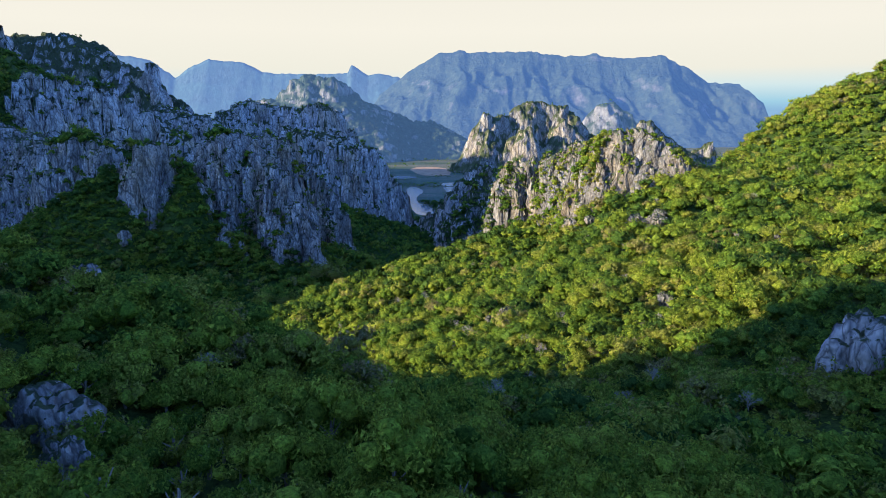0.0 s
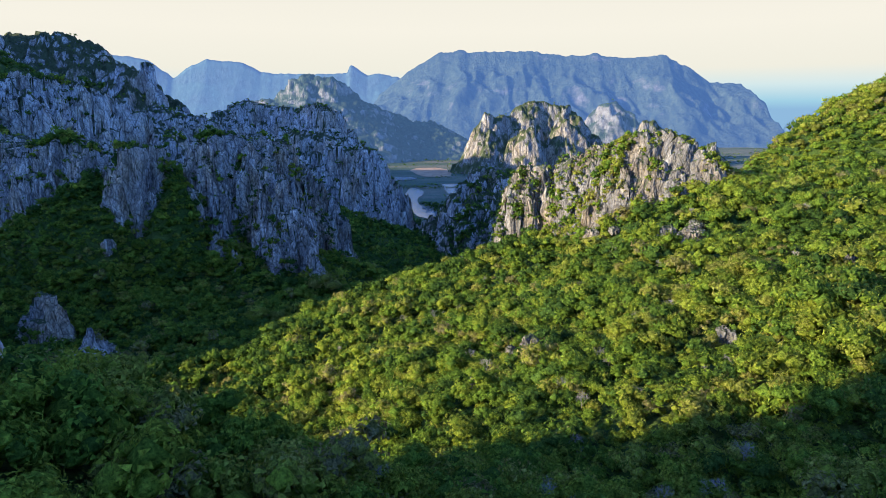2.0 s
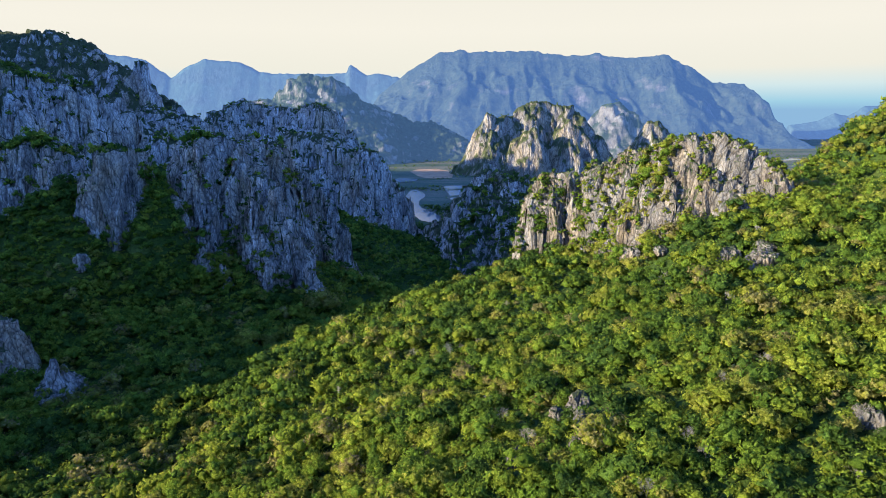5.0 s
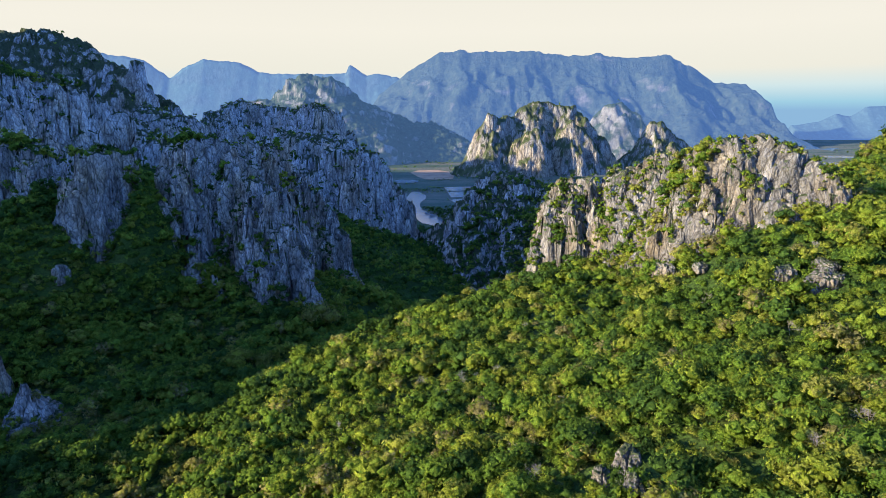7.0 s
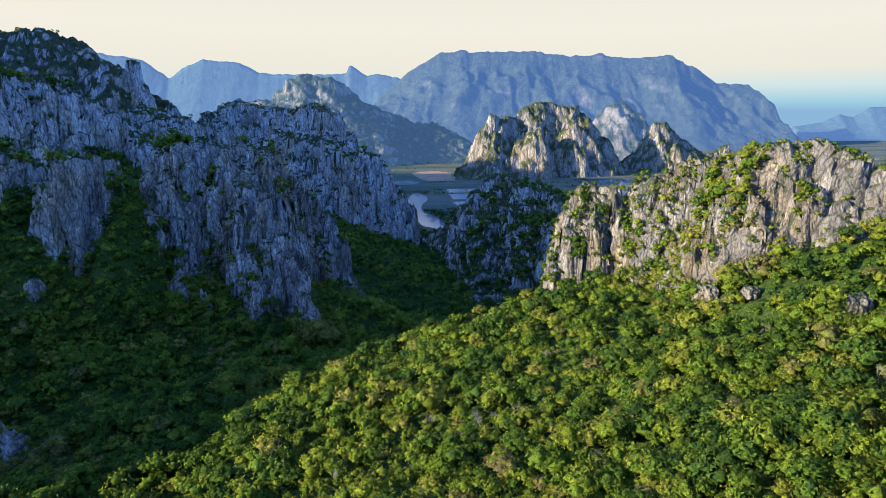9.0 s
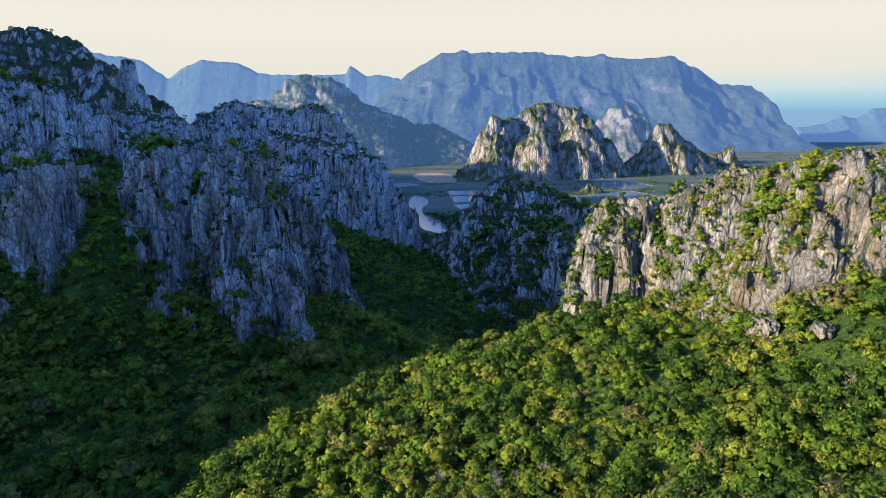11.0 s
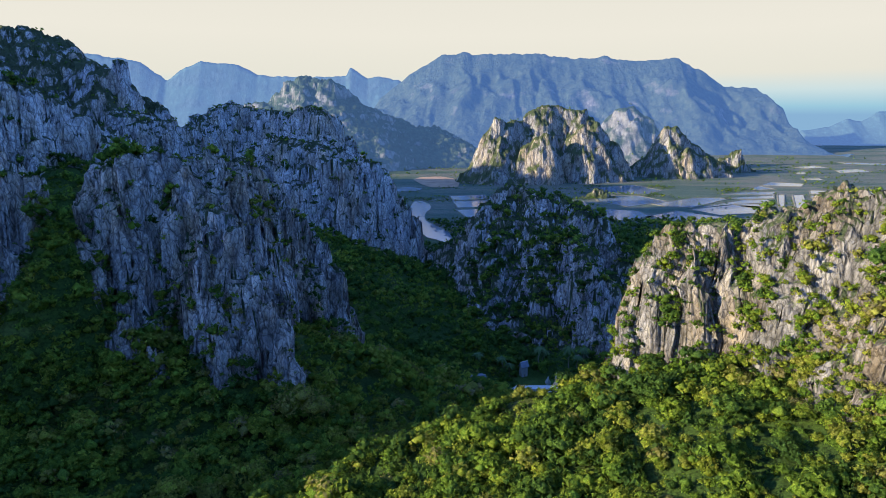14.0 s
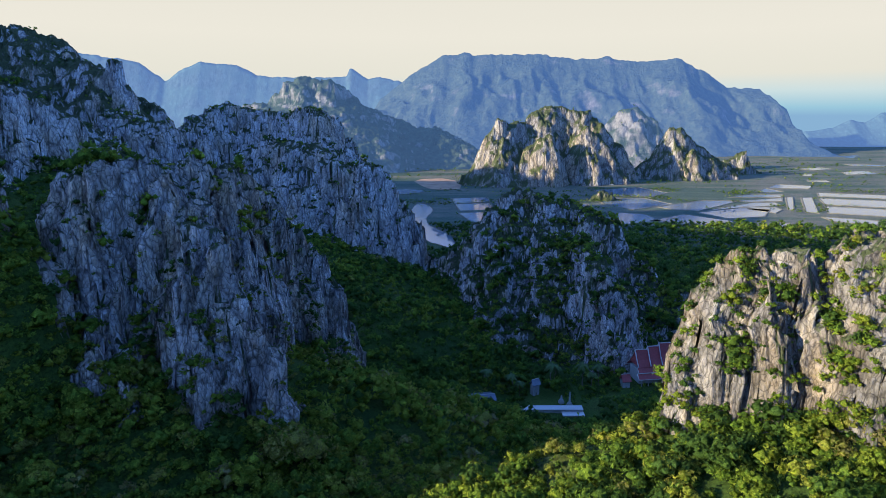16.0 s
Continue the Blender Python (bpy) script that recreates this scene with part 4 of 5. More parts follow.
def woods(name, regions, mat, label):
    V, F, T, C, base = [], [], [], [], 0
    for pts, radius, quads, rs, leaf in regions:
        v, f, t, c = leafy(pts, radius, quads, rs, leaf, 0.85, 7 if quads >= 100 else 6 if quads > 40 else 4 if quads > 15 else 2)
        V.append(v), F.append(f + base), T.append(t), C.append(c)
        base += len(v)
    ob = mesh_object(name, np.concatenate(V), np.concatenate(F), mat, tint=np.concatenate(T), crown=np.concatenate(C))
    return tagged(ob, label, "forest", kind="stuff")


def region(x0, x1, y0, y1, step, radius, quads, leaf, seed, rocky=0.35, slope=1.3, flat=0.9):
    pts, rock, rs = scatter(x0, x1, y0, y1, step, seed, rocky, slope, flat)
    pts[:, 2] -= 0.55 * radius * rock
    return (pts, radius, quads, rs, leaf)


def plain_region(x0, x1, y0, y1, step, radius, quads, leaf, seed, thin):
    """Trees and mangroves on the plain, clear of water, fields and the temple."""
    rs = np.random.RandomState(seed)
    xs, ys = np.meshgrid(np.arange(x0, x1, step), np.arange(y0, y1, step))
    x = xs.ravel() + rs.uniform(-0.5, 0.5, xs.size) * step
    y = ys.ravel() + rs.uniform(-0.5, 0.5, xs.size) * step
    h, rock = cover_height(x, y)
    keep = (h < 5) & ~rock & (fbm(x / 170, y / 36, 3, 91) > thin) & (np.abs(x + 34) < 0.80 * (y - 200))
    for k in (16, 30, 44, 56):
        keep &= ~inside(x, y + k, RIVER)
    for o in [rounded(RIVER), INLET, FIELD] + PONDS_NEAR + PONDS_WIDE + PONDS_EAST:
        keep &= ~inside(x, y, o)
    keep &= ~inside(x, y, TEMPLE_YARD)
    return (np.stack([x, y, h], 1)[keep], radius, quads, rs, leaf)



near_pts, near_rock, near_rs = scatter(-250, 330, 22, 130, 3.3, 1, 0.35, 1.3)
order = np.argsort(np.hypot(near_pts[:, 0] + 10, near_pts[:, 1]))
single, rest = near_pts[order[:295]], near_pts[order[295:]]
GIANTS = np.array([[-109, 379, 100], [-119, 374, 99], [-135, 360, 101], [-95, 350, 96], [-150, 392, 102], [-88, 430, 88]], float)
GIANTS[:, 2] = ground_height(GIANTS[:, 0], GIANTS[:, 1])


def low_growth(*a):
    """Scrub that fills the gaps, set low between the trees."""
    pts, radius, quads, rs, leaf = region(*a)
    return (pts - [0, 0, 0.7], radius, quads, rs, leaf)


def ledge_bushes(x0, x1, y0, y1, step, radius, quads, leaf, seed, thin, low=0.0, high=1.0, less=0.0):
    """Bushes rooted in cracks, gullies and on ledges of a crag, denser towards its foot."""
    rs = np.random.RandomState(seed)
    xs, ys = np.meshgrid(np.arange(x0, x1, step), np.arange(y0, y1, step))
    x = xs.ravel() + rs.uniform(-0.5, 0.5, xs.size) * step
    y = ys.ravel() + rs.uniform(-0.5, 0.5, xs.size) * step
    h, rock = cover_height(x, y)
    x, y, h = x[rock], y[rock], h[rock]
    e = 1.5 * radius
    round_about = [cover_height(x + a * e, y + b * e)[0] for a, b in ((1, 0), (-1, 0), (0, 1), (0, -1))]
    hollow = np.clip((np.mean(round_about, 0) - h) / radius, -2, 2)
    limit = thin + less * np.clip((h - low) / (high - low), 0, 1)
    keep = 1.25 * fbm(x / (step * 6), y / (step * 6), 3, seed) + 0.10 * hollow + rs.normal(0, 0.09, x.size) > limit
    px, py = x.copy(), y.copy()
    for hf, (a0, a1, b0, b1), way in HILLS:
        k = (x > a0) & (x < a1) & (y > b0) & (y < b1)
        k[k] = np.abs(hf(x[k], y[k]) - h[k]) < 1e-6
        if k.any():
            px[k], py[k] = wobbled(x[k], y[k], h[k], *way)
    gx, gy = round_about[1] - round_about[0], round_about[3] - round_about[2]
    g = np.hypot(gx, gy) + 1e-6
    push = 0.45 * radius * np.clip(g / (2 * e), 0, 1) / g
    z = np.minimum(h, np.mean(round_about, 0) + radius) - 0.55 * radius
    return (np.stack([px + push * gx, py + push * gy, z], 1)[keep], radius, quads, rs, leaf)


def gully(ax, ay, bx, by, n, width, radius, quads, leaf, seed):
    """Bushes that fill a cleft of the crag from its top to its foot."""
    rs = np.random.RandomState(seed)
    t = rs.rand(n)
    x = ax + t * (bx - ax) + rs.normal(0, width, n)
    y = ay + t * (by - ay) + rs.normal(0, width * 0.5, n)
    return (np.stack([x - 0.4, y - 1.0, cover_height(x, y)[0] - 0.6 * radius], 1), radius, quads, rs, leaf)


woods("forest", [
    ledge_bushes(0, 240, 720, 980, 6.0, 4.2, 42, 0.14, 47, -0.42, 20, 90, 0.95),
    gully(74, 664, 112, 690, 45, 4, 3.0, 60, 0.12, 57),
    gully(20, 660, 34, 690, 26, 3, 2.8, 60, 0.12, 58),
    region(-300, -150, 380, 482, 3.2, 2.6, 42, 0.14, 28, 0.3, 1.5),
    gully(-200, 468, -196, 446, 110, 3.5, 3.0, 70, 0.13, 59),
    gully(-246, 456, -249, 430, 110, 4.5, 3.2, 70, 0.13, 60),
    gully(61, 373, 58, 352, 130, 2.0, 1.6, 90, 0.14, 51),
    gully(37, 376, 44, 362, 60, 2.2, 1.9, 90, 0.14, 61),
    gully(70, 352, 60, 338, 90, 3.2, 1.9, 90, 0.14, 62),
    gully(88, 330, 78, 316, 70, 3.2, 1.9, 90, 0.14, 63),
    gully(42, 382, 40, 370, 40, 1.2, 1.2, 80, 0.14, 52),
    gully(86, 347, 76, 334, 60, 2.0, 1.7, 80, 0.11, 53),
    gully(96, 309, 86, 296, 60, 2.5, 1.7, 80, 0.12, 54),
    gully(99, 318, 105, 313, 14, 1.5, 1.6, 100, 0.13, 55),
    gully(116, 300, 128, 290, 50, 3.0, 1.8, 90, 0.12, 56),
    (GIANTS, 6.5, 900, np.random.RandomState(8), 0.07),
    ledge_bushes(20, 145, 270, 400, 1.6, 1.2, 60, 0.15, 41, -0.14, 168, 198, 0.62),
    ledge_bushes(20, 145, 270, 400, 2.6, 1.8, 100, 0.13, 42, -0.42, 164, 198, 1.0),
    ledge_bushes(-430, -80, 420, 620, 3.4, 1.9, 42, 0.16, 43, -0.10, 140, 198, 0.42),
    ledge_bushes(-300, -80, 420, 620, 5.5, 3.0, 70, 0.13, 46, -0.36, 140, 195, 0.72),
    ledge_bushes(-620, -60, 780, 1450, 7.0, 3.0, 16, 0.26, 44, 0.10, 40, 160, 0.40),
    ledge_bushes(0, 240, 720, 980, 4.0, 2.4, 30, 0.19, 45, -0.15, 20, 120, 0.60),
    (rest, 2.6, 230, near_rs, 0.108),
    low_growth(-110, 140, 22, 165, 3.6, 1.7, 40, 0.14, 26),
    low_growth(-60, 230, 150, 405, 3.7, 2.3, 15, 0.15, 27),
    region(-190, 260, 130, 230, 3.7, 3.1, 245, 0.108, 6),
    region(-20, 270, 230, 330, 3.8, 3.2, 190, 0.122, 2, 0.2, 1.4, 0.08),
    region(-280, -20, 230, 330, 4.2, 3.5, 100, 0.140, 21, 0.3, 1.5),
    region(-30, 340, 330, 425, 3.9, 3.2, 140, 0.135, 7, 0.2, 1.4, 0.08),
    region(-40, 340, 425, 475, 5.0, 4.0, 60, 0.16, 9, 0.3, 1.5),
    region(-360, -10, 330, 470, 4.3, 3.7, 95, 0.145, 22, 0.3, 1.5),
    region(-320, 250, 470, 900, 6.0, 4.8, 28, 0.21, 3, 0.3, 1.4),
    region(-640, -320, 520, 900, 7.0, 5.2, 30, 0.21, 10, 0.3, 1.4),
    region(-1000, 500, 900, 1700, 10.5, 4.6, 16, 0.24, 4, 0.10, 1.2, 0.5),
    region(-100, 1300, 2050, 2750, 11.0, 4.2, 12, 0.32, 5, 0.06, 1.2, 0.30),
    plain_region(-180, 650, 560, 1000, 7.0, 5.2, 18, 0.18, 11, -9),
    plain_region(-500, 1300, 1000, 1430, 10.0, 6.5, 16, 0.2, 12, -9),
    plain_region(-500, 1700, 1430, 2050, 8.0, 3.4, 8, 0.30, 13, 0.42),
    plain_region(-700, 2200, 2050, 3300, 18.0, 5.0, 6, 0.35, 14, 0.50),
], MAT_LEAF, "dense green tropical dry forest covering the slopes")


# ---- single trees near the start of the walk ----
def part(name, bm, mat, parent, label=""):
    me = bpy.data.meshes.new(name)
    bm.to_mesh(me)
    bm.free()
    me.materials.append(mat)
    ob = new(name, me)
    ob.parent = parent
    return tagged(ob, label) if label else ob


def tube(bm, a, b, ra, rb, sides=6):
    a, b = Vector(a), Vector(b)
    z = (b - a).normalized()
    x = z.orthogonal().normalized()
    y = z.cross(x)
    r1, r2 = [], []
    for k in range(sides):
        c = x * math.cos(2 * math.pi * k / sides) + y * math.sin(2 * math.pi * k / sides)
        r1.append(bm.verts.new(a + c * ra))
        r2.append(bm.verts.new(b + c * rb))
    for k in range(sides):
        bm.faces.new((r1[k], r1[(k + 1) % sides], r2[(k + 1) % sides], r2[k]))
    bm.faces.new(r2)


def broadleaf_tree(seed):
    rs = np.random.RandomState(seed)
    tree = new("broadleaf_tree")
    bm = bmesh.new()
    lean = Vector((rs.uniform(-0.15, 0.15), rs.uniform(-0.15, 0.15), 0.75))
    tube(bm, (0, 0, -0.5), lean * 0.5, 0.075, 0.05)
    tube(bm, lean * 0.5, lean, 0.05, 0.02)
    for k in range(5):
        a = 2 * math.pi * (k + rs.rand()) / 5
        tube(bm, lean * rs.uniform(0.35, 0.7), lean + Vector((0.3 * math.cos(a), 0.3 * math.sin(a), rs.uniform(-0.2, 0.0))), 0.025, 0.008, 5)
    part("trunk", bm, MAT_BARK, tree)
    v, f, t, c = leafy(np.array([[0.0, 0.0, 0.0]]), 1.0, 1000, rs, 0.066, 0.85, 12, ICOSA)
    t = np.clip(t - t.mean() + 0.36 + 0.5 * ((seed * 0.37) % 1), 0, 0.9)
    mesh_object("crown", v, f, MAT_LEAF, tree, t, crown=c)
    return tagged(tree, "small green broad-leaved tree on the shaded hillside", "tree", group="trees below the start")


kinds = [broadleaf_tree(300 + k) for k in range(8)]
tr = np.random.RandomState(5)
for k, (x, y, z) in enumerate(single):
    m = pose(x, y, z, 0, 0, tr.uniform(0, 360)) @ Matrix.Diagonal((*(2.6 * np.clip(tr.normal(1, 0.25), 0.6, 1.7) * np.array([1, 1, tr.uniform(0.95, 1.35)])), 1))
    if k < len(kinds):
        kinds[k].matrix_basis = m
    else:
        src = kinds[k % len(kinds)]
        keep_scale = src.scale.copy()
        src.scale = (1, 1, 1)
        copy_thing(src, m)
        src.scale = keep_scale


# ---- bare trees ----
def bare_tree(seed):
    rs = np.random.RandomState(seed)
    bm = bmesh.new()

    def grow(a, way, length, radius, depth):
        b = a + way * length
        tube(bm, a, b, radius, radius * 0.8, 3)
        if depth:
            for _ in range(3 if depth > 2 else 2):
                turn = Vector(rs.normal(0, 0.5, 3))
                turn.z += 0.12
                grow(b, (way + turn).normalized(), length * rs.uniform(0.55, 0.85), radius * 0.78, depth - 1)
    grow(Vector((0, 0, 0.5)), Vector((0.2, 0.1, 1)).normalized(), 1.5, 0.036, 6)
    me = bpy.data.meshes.new("bare_tree")
    bm.to_mesh(me)
    bm.free()
    me.materials.append(MAT_DEAD)
    return tagged(new("bare_tree", me), "leafless bleached grey tree among the green crowns", "tree", group="bare trees")


BARE = [(-36, 53), (-12, 86), (28, 104), (8, 82), (70, 122), (-27, 62), (40, 70), (48, 84), (-20, 66), (58, 150), (-60, 150), (20, 225), (75, 240), (-110, 330), (104, 205), (5, 120)]
bare = [bare_tree(700 + k) for k in range(4)]
dry = np.random.RandomState(21)
for x, y in zip(dry.uniform(-60, 150, 90), dry.uniform(75, 345, 90)):
    if abs(x + 15) < 0.6 * y and x > -0.2 * y:
        BARE.append((float(x), float(y)))
for k, (x, y) in enumerate(BARE):
    z = float(ground_height(np.array([x]), np.array([y]))[0])
    m = pose(x, y, z, 0, 0, 67 * k) @ Matrix.Scale(0.70 + 0.08 * (k % 4) + 0.05 * (k % 7), 4)
    if k < 4:
        bare[k].matrix_basis = m
    else:
        src = bare[k % 4]
        keep_scale = src.scale.copy()
        src.scale = (1, 1, 1)
        copy_thing(src, m)
        src.scale = keep_scale


# ---- boulders on the slopes ----
def boulder(x, y, sx, sy, sz, seed, mat, label, sink=0.35, lift=0.0):
    bm = bmesh.new()
    bmesh.ops.create_icosphere(bm, subdivisions=5, radius=1)
    for v in bm.verts:
        p = v.co.copy()
        q = Vector((p.x * 1.6 + seed, p.y * 1.6, p.z * 0.7))
        k = 1 + 0.38 * noise.noise(q) + 0.16 * noise.noise(q * 2.3)
        crack = abs(noise.noise(Vector((p.x * 3.2 + seed, p.y * 3.2, p.z * 0.8))))
        k -= 0.16 * max(0.0, 0.22 - crack) / 0.22
        k += 0.05 * noise.noise(q * 7)
        v.co = Vector((p.x * k * sx, p.y * k * sy, max(p.z, -0.6) * k * sz))
    for f in bm.faces:
        f.smooth = True
    me = bpy.data.meshes.new("boulder")
    bm.to_mesh(me)
    bm.free()
    me.materials.append(mat)
    ob = new("boulder", me)
    z = float(ground_height(np.array([x]), np.array([y]))[0])
    ob.matrix_basis = pose(x, y, z + sz * (1 - 2 * sink) * 0.5 + lift, 0, 0, seed * 37)
    return tagged(ob, label, "boulder", group="boulders on the slopes")


BIG_ROCK = "large rounded grey limestone boulder among trees"
boulder(70, 92, 6.5, 6.0, 9.0, 3, MAT_ROCK, BIG_ROCK, 0.3)
boulder(76, 84, 6.0, 5.0, 7.0, 4, MAT_ROCK, BIG_ROCK, 0.35)
boulder(-35, 48, 3.4, 3.0, 3.6, 5, MAT_ROCK, BIG_ROCK, 0.3)
boulder(-31, 43, 2.2, 2.2, 2.4, 6, MAT_ROCK, BIG_ROCK, 0.3)
boulder(-56, 86, 4.0, 3.4, 5.0, 7, MAT_ROCK, BIG_ROCK, 0.25)
TALL_ROCK = "tall fluted grey limestone block standing in dark trees"
boulder(-225, 409, 5.0, 4.0, 7.0, 8, MAT_ROCK, TALL_ROCK, 0.2)
SUN_ROCK = "sunlit pale grey boulder between the trees"
for k, (x, y, top, w, deep) in enumerate(SUN_ROCKS):
    foot = float(ground_height(np.array([x]), np.array([y]))[0])
    top = max(top, foot + 3.6)
    tall = (top - foot) / 1.4
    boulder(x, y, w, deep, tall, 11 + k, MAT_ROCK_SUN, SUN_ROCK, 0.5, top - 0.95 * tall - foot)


# ---- the temple in the valley ----
def box(bm, x0, x1, y0, y1, z0, z1):
    v = [bm.verts.new((x, y, z)) for x in (x0, x1) for y in (y0, y1) for z in (z0, z1)]
    for f in ((0, 1, 3, 2), (4, 6, 7, 5), (0, 4, 5, 1), (2, 3, 7, 6), (0, 2, 6, 4), (1, 5, 7, 3)):
        bm.faces.new([v[k] for k in f])


def gable_roof(bm, x0, x1, half, eave, ridge, thick=0.35):
    """A roof along x: two slopes with thickness, slightly hollow."""
    prof = [(-half, eave), (-half * 0.5, eave + (ridge - eave) * 0.42), (0, ridge), (half * 0.5, eave + (ridge - eave) * 0.42), (half, eave)]
    a = [[bm.verts.new((x, y, z)) for y, z in prof] + [bm.verts.new((x, y, z - thick)) for y, z in reversed(prof)] for x in (x0, x1)]
    n = len(a[0])
    for k in range(n):
        bm.faces.new((a[0][k], a[0][(k + 1) % n], a[1][(k + 1) % n], a[1][k]))
    bm.faces.new(a[0][::-1])
    bm.faces.new(a[1])


def temple_hall():
    hall = new("temple_hall")
    bm = bmesh.new()
    box(bm, -4, 40, -9, 9, -3, 9)
    part("wall", bm, MAT_PLASTER, hall, "white plastered wall")
    for k, (x0, x1, half, eave, ridge) in enumerate(((-5, 6, 8.5, 12, 24.5), (6, 16, 9, 12.5, 27), (16, 38, 9.5, 13, 29.5))):
        bm = bmesh.new()
        gable_roof(bm, x0, x1, half, eave, ridge)
        roof = part("roof", bm, MAT_TILE, hall, "steep red tiled roof tier")
        bm = bmesh.new()
        for side in (-1, 1):
            prof = [(half * side, eave), (half * 0.5 * side, eave + (ridge - eave) * 0.42), (0, ridge)]
            for (y0, z0), (y1, z1) in zip(prof, prof[1:]):
                tube(bm, (x0, y0, z0 + 0.3), (x0, y1, z1 + 0.3), 0.45, 0.45, 5)
        tube(bm, (x0, 0, ridge), (x0 - 1.5, 0, ridge + 3.0), 0.4, 0.1, 5)
        tube(bm, (x0, 0, ridge + 0.3), (x1, 0, ridge + 0.3), 0.4, 0.4, 5)
        part("bargeboard", bm, MAT_TRIM, roof, "cream gable edge and finial")
    for x0, x1, y_in, y_out, z_in, z_out in ((-6, 40, -8, -11.5, 11.8, 8.0), (-6, 40, 8, 11.5, 11.8, 8.0), (-7, 40, -11, -15.0, 7.4, 3.6), (-7, 40, 11, 15.0, 7.4, 3.6)):
        bm = bmesh.new()
        v = [bm.verts.new(q) for q in ((x0, y_in, z_in), (x1, y_in, z_in), (x1, y_out, z_out), (x0, y_out, z_out))]
        f = bm.faces.new(v)
        out = bmesh.ops.extrude_face_region(bm, geom=[f])
        for q in out["geom"]:
            if isinstance(q, bmesh.types.BMVert):
                q.co.z -= 0.4
        bmesh.ops.recalc_face_normals(bm, faces=bm.faces)
        skirt = part("lower_roof", bm, MAT_TILE, hall, "red tiled lower roof")
        bm = bmesh.new()
        tube(bm, (x0, y_in, z_in + 0.2), (x0, y_out, z_out + 0.2), 0.35, 0.35, 5)
        tube(bm, (x0, y_out, z_out + 0.1), (x1, y_out, z_out + 0.1), 0.35, 0.35, 5)
        tube(bm, (x0, y_in, z_in + 0.2), (x1, y_in, z_in + 0.2), 0.35, 0.35, 5)
        part("eave_trim", bm, MAT_TRIM, skirt, "cream roof edging")
    bm = bmesh.new()
    v = [bm.verts.new(q) for q in ((-4.6, -8, 12), (-4.6, 8, 12), (-4.6, 0, 24))]
    bm.faces.new(v)
    out = bmesh.ops.extrude_face_region(bm, geom=bm.faces[:])
    for q in out["geom"]:
        if isinstance(q, bmesh.types.BMVert):
            q.co.x += 0.4
    bmesh.ops.recalc_face_normals(bm, faces=bm.faces)
    part("pediment", bm, MAT_TILE, hall, "dark red gable panel")
    for x in range(-4, 40, 6):
        for y in (-14.0, 14.0):
            bm = bmesh.new()
            box(bm, x - 0.4, x + 0.4, y - 0.4, y + 0.4, -4, 4.2)
            part("column", bm, MAT_PLASTER, hall)
    hall.matrix_basis = pose(136, 706, 5.5, 0, 0, 8)
    return tagged(hall, "temple hall with steep tiered red roofs and cream trim", "temple")


temple_hall()


def small_house(name, x, y, z, lx, ly, wall, ridge, turn, roof_mat, label, roof_label):
    house = new(name)
    bm = bmesh.new()
    box(bm, -lx / 2, lx / 2, -ly / 2, ly / 2, -2, wall)
    part("wall", bm, MAT_PLASTER, house)
    bm = bmesh.new()
    gable_roof(bm, -lx / 2 - 1, lx / 2 + 1, ly / 2 + 1, wall - 0.3, ridge, 0.25)
    roof = part("roof", bm, roof_mat, house, roof_label)
    bm = bmesh.new()
    tube(bm, (-lx / 2 - 1, 0, ridge + 0.15), (lx / 2 + 1, 0, ridge + 0.15), 0.25, 0.25, 5)
    part("ridge_cap", bm, MAT_TRIM, roof)
    bm = bmesh.new()
    box(bm, -0.6, 0.6, -ly / 2 - 0.06, -ly / 2 + 0.05, -0.5, 2.1)
    part("door", bm, MAT_BARK, house, "dark wooden door")
    house.matrix_basis = pose(x, y, z, 0, 0, turn)
    return tagged(house, label, "house")


small_house("pavilion", -2, 662, 3.5, 19, 19, 3.6, 6.6, 12, MAT_SHEET, "low open building with a blue-grey sheet roof", "blue-grey sheet metal roof")
small_house("gatehouse", 42, 677, 3.5, 6, 4, 9, 13, 30, MAT_SHEET, "white gabled gatehouse between palms", "grey roof with pale edges")
small_house("shrine", 120, 692, 2.0, 6, 6, 7, 12, 10, MAT_TILE, "little red-roofed shrine with white trim", "small red tiled roof")

terrace = new("terrace_wall")
for k, (x0, x1, y0, y1, z1) in enumerate(((26, 74, 646, 652, 6.2), (58, 74, 640, 646, 4.4))):
    bm = bmesh.new()
    box(bm, x0, x1, y0, y1, -6, z1 - 0.5)
    part("retaining_wall", bm, MAT_PLASTER, terrace)
    bm = bmesh.new()
    box(bm, x0 - 0.4, x1 + 0.4, y0 - 0.4, y1 + 0.4, z1 - 0.5, z1)
    part("coping", bm, MAT_TRIM, terrace)
tagged(terrace, "long white terrace wall with flat pale coping", "wall")


def obelisk(x, y, z, tall, label):
    ob = new("obelisk")
    bm = bmesh.new()
    for w, z0, z1 in ((1.7, -1, 1.2), (1.35, 1.2, 2.0), (1.1, 2.0, 2.6)):
        box(bm, -w, w, -w, w, z0, z1)
    part("pedestal", bm, MAT_PLASTER, ob)
    bm = bmesh.new()
    tube(bm, (0, 0, 2.6), (0, 0, tall - 1.0), 0.95, 0.6, 4)
    tube(bm, (0, 0, tall - 1.0), (0, 0, tall), 0.6, 0.05, 4)
    part("shaft", bm, MAT_PLASTER, ob)
    ob.matrix_basis = pose(x, y, z, 0, 0, 20)
    return tagged(ob, label, "monument")


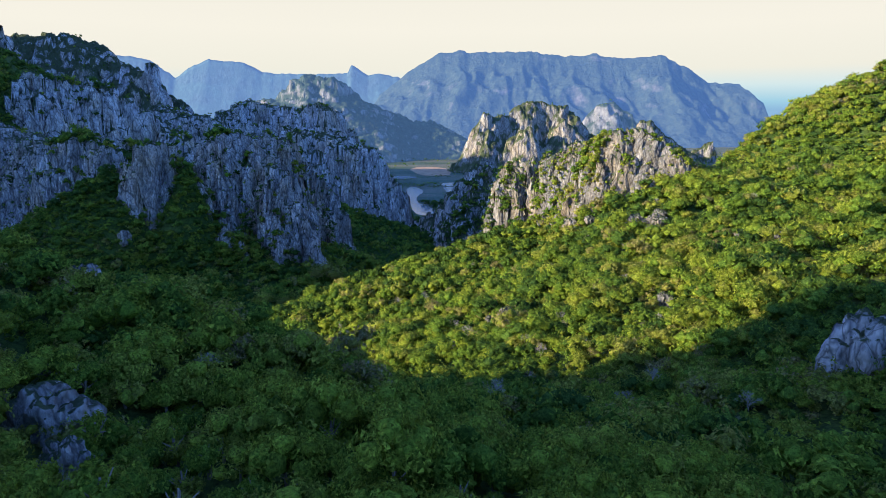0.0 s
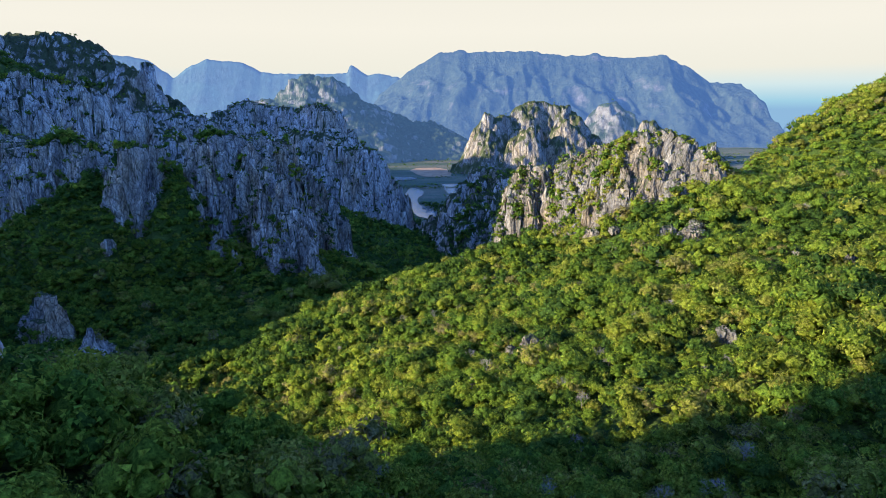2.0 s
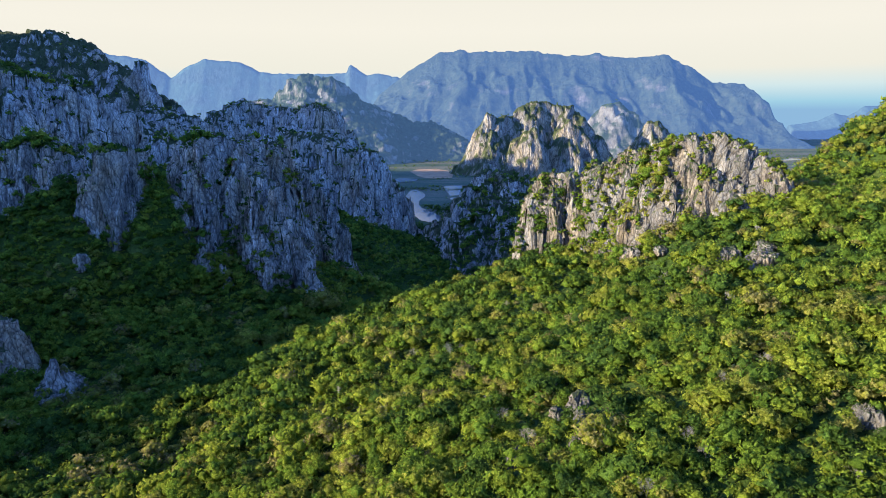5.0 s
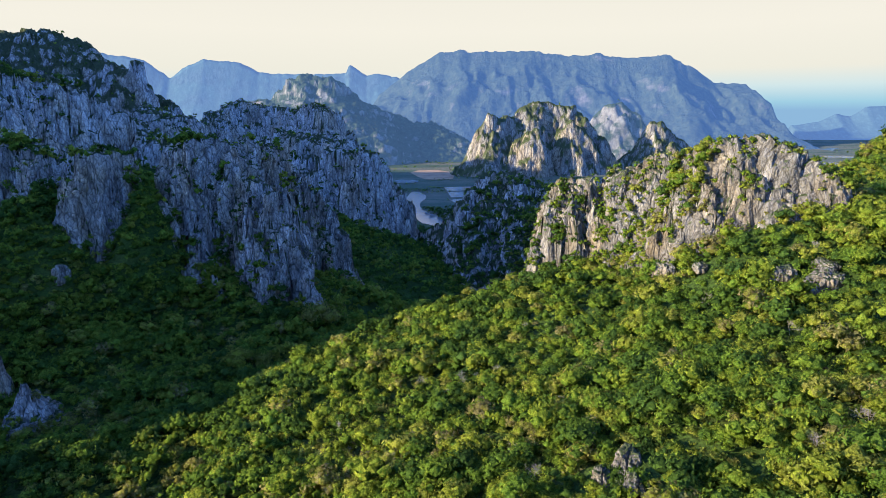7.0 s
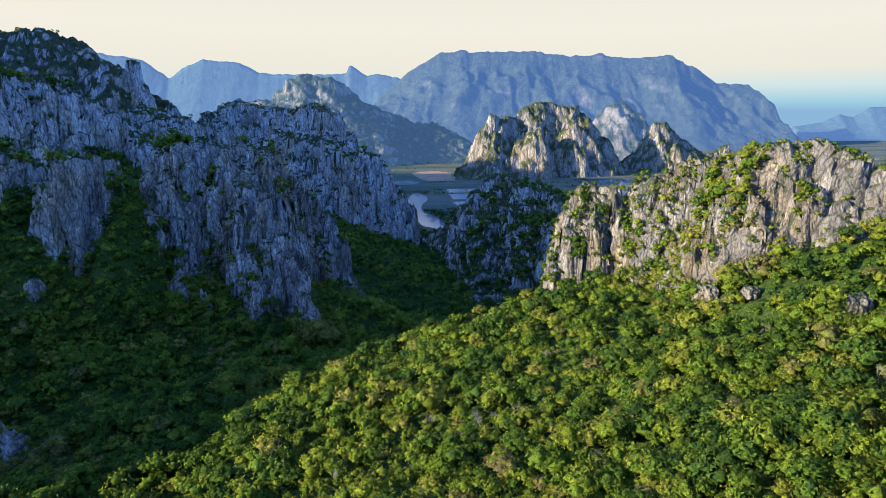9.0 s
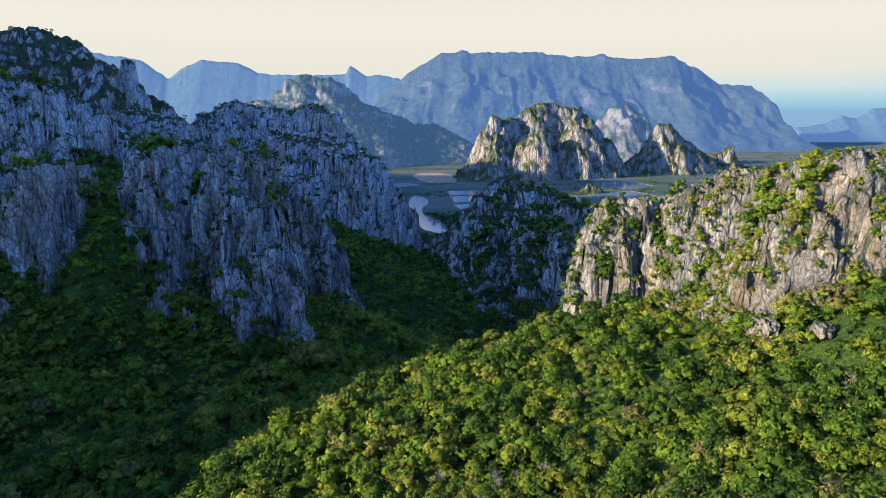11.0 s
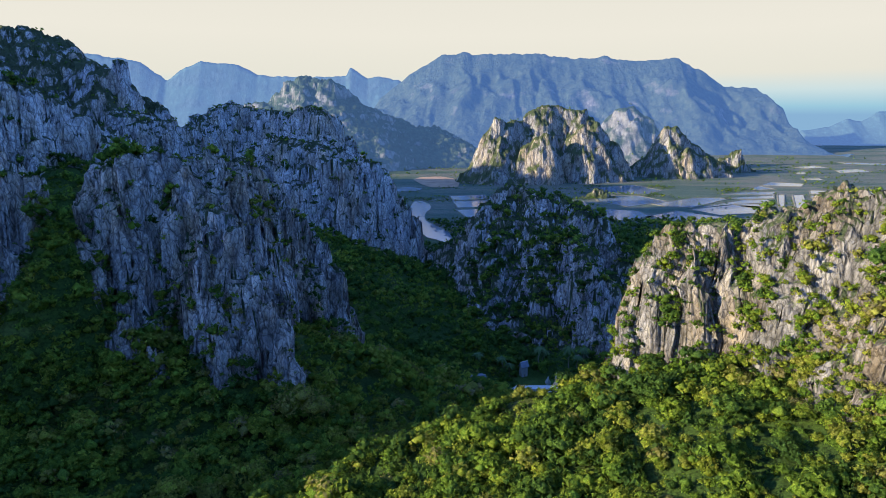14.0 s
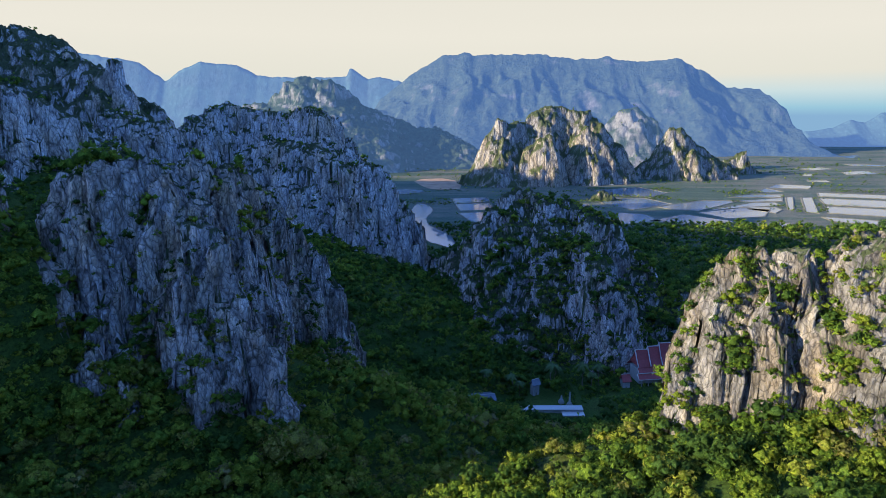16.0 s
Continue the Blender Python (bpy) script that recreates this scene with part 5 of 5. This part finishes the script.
obelisk(66, 656, 4.5, 11.5, "white tapered obelisk on a stepped pedestal")
obelisk(60.5, 661, 4.5, 6.0, "small white pointed monument beside palms")


# ---- palms ----
def palm_tree(seed):
    rs = np.random.RandomState(seed)
    palm = new("palm_tree")
    bm = bmesh.new()
    pts = [Vector((0.15 * k * rs.uniform(0.2, 1), 0.1 * k * rs.uniform(-1, 1), 1.25 * k)) for k in range(9)]
    for k, (a, b) in enumerate(zip(pts, pts[1:])):
        tube(bm, a, b, 0.28 - 0.015 * k, 0.265 - 0.015 * k, 7)
    part("trunk", bm, MAT_BARK, palm)
    top = pts[-1]
    for k in range(18):
        bm = bmesh.new()
        a = 2 * math.pi * k / 18 + rs.uniform(-0.2, 0.2)
        rise = rs.uniform(-0.2, 1.0)
        out = Vector((math.cos(a), math.sin(a), 0))
        side = Vector((-math.sin(a), math.cos(a), 0))
        rows = []
        for j in range(6):
            t = j / 5
            c = top + out * (3.6 * t) + Vector((0, 0, 2.0 * rise * t - 2.6 * t * t))
            w = 0.55 * math.sin(math.pi * min(0.97, 0.12 + 0.86 * t))
            rows.append((bm.verts.new(c - side * w - Vector((0, 0, 0.35 * w))), bm.verts.new(c), bm.verts.new(c + side * w - Vector((0, 0, 0.35 * w)))))
        for r1, r2 in zip(rows, rows[1:]):
            bm.faces.new((r1[0], r1[1], r2[1], r2[0]))
            bm.faces.new((r1[1], r1[2], r2[2], r2[1]))
        part("frond", bm, MAT_PALM, palm)
    return tagged(palm, "tall palm with drooping fronds beside the temple", "palm", group="palms by the temple")


palms = [palm_tree(900), palm_tree(901), palm_tree(902)]
for k, (x, y, s) in enumerate(((1, 686, 1.75), (56, 686, 2.1), (84, 690, 2.0), (98, 692, 1.8), (24, 676, 1.7), (29, 672, 1.4), (90, 686, 1.5), (60, 690, 1.7))):
    m = pose(x, y, 3.5, 0, 0, 50 * k) @ Matrix.Scale(s, 4)
    if k < 3:
        palms[k].matrix_basis = m
    else:
        src = palms[k % 3]
        keep_scale = src.scale.copy()
        src.scale = (1, 1, 1)
        copy_thing(src, m)
        src.scale = keep_scale
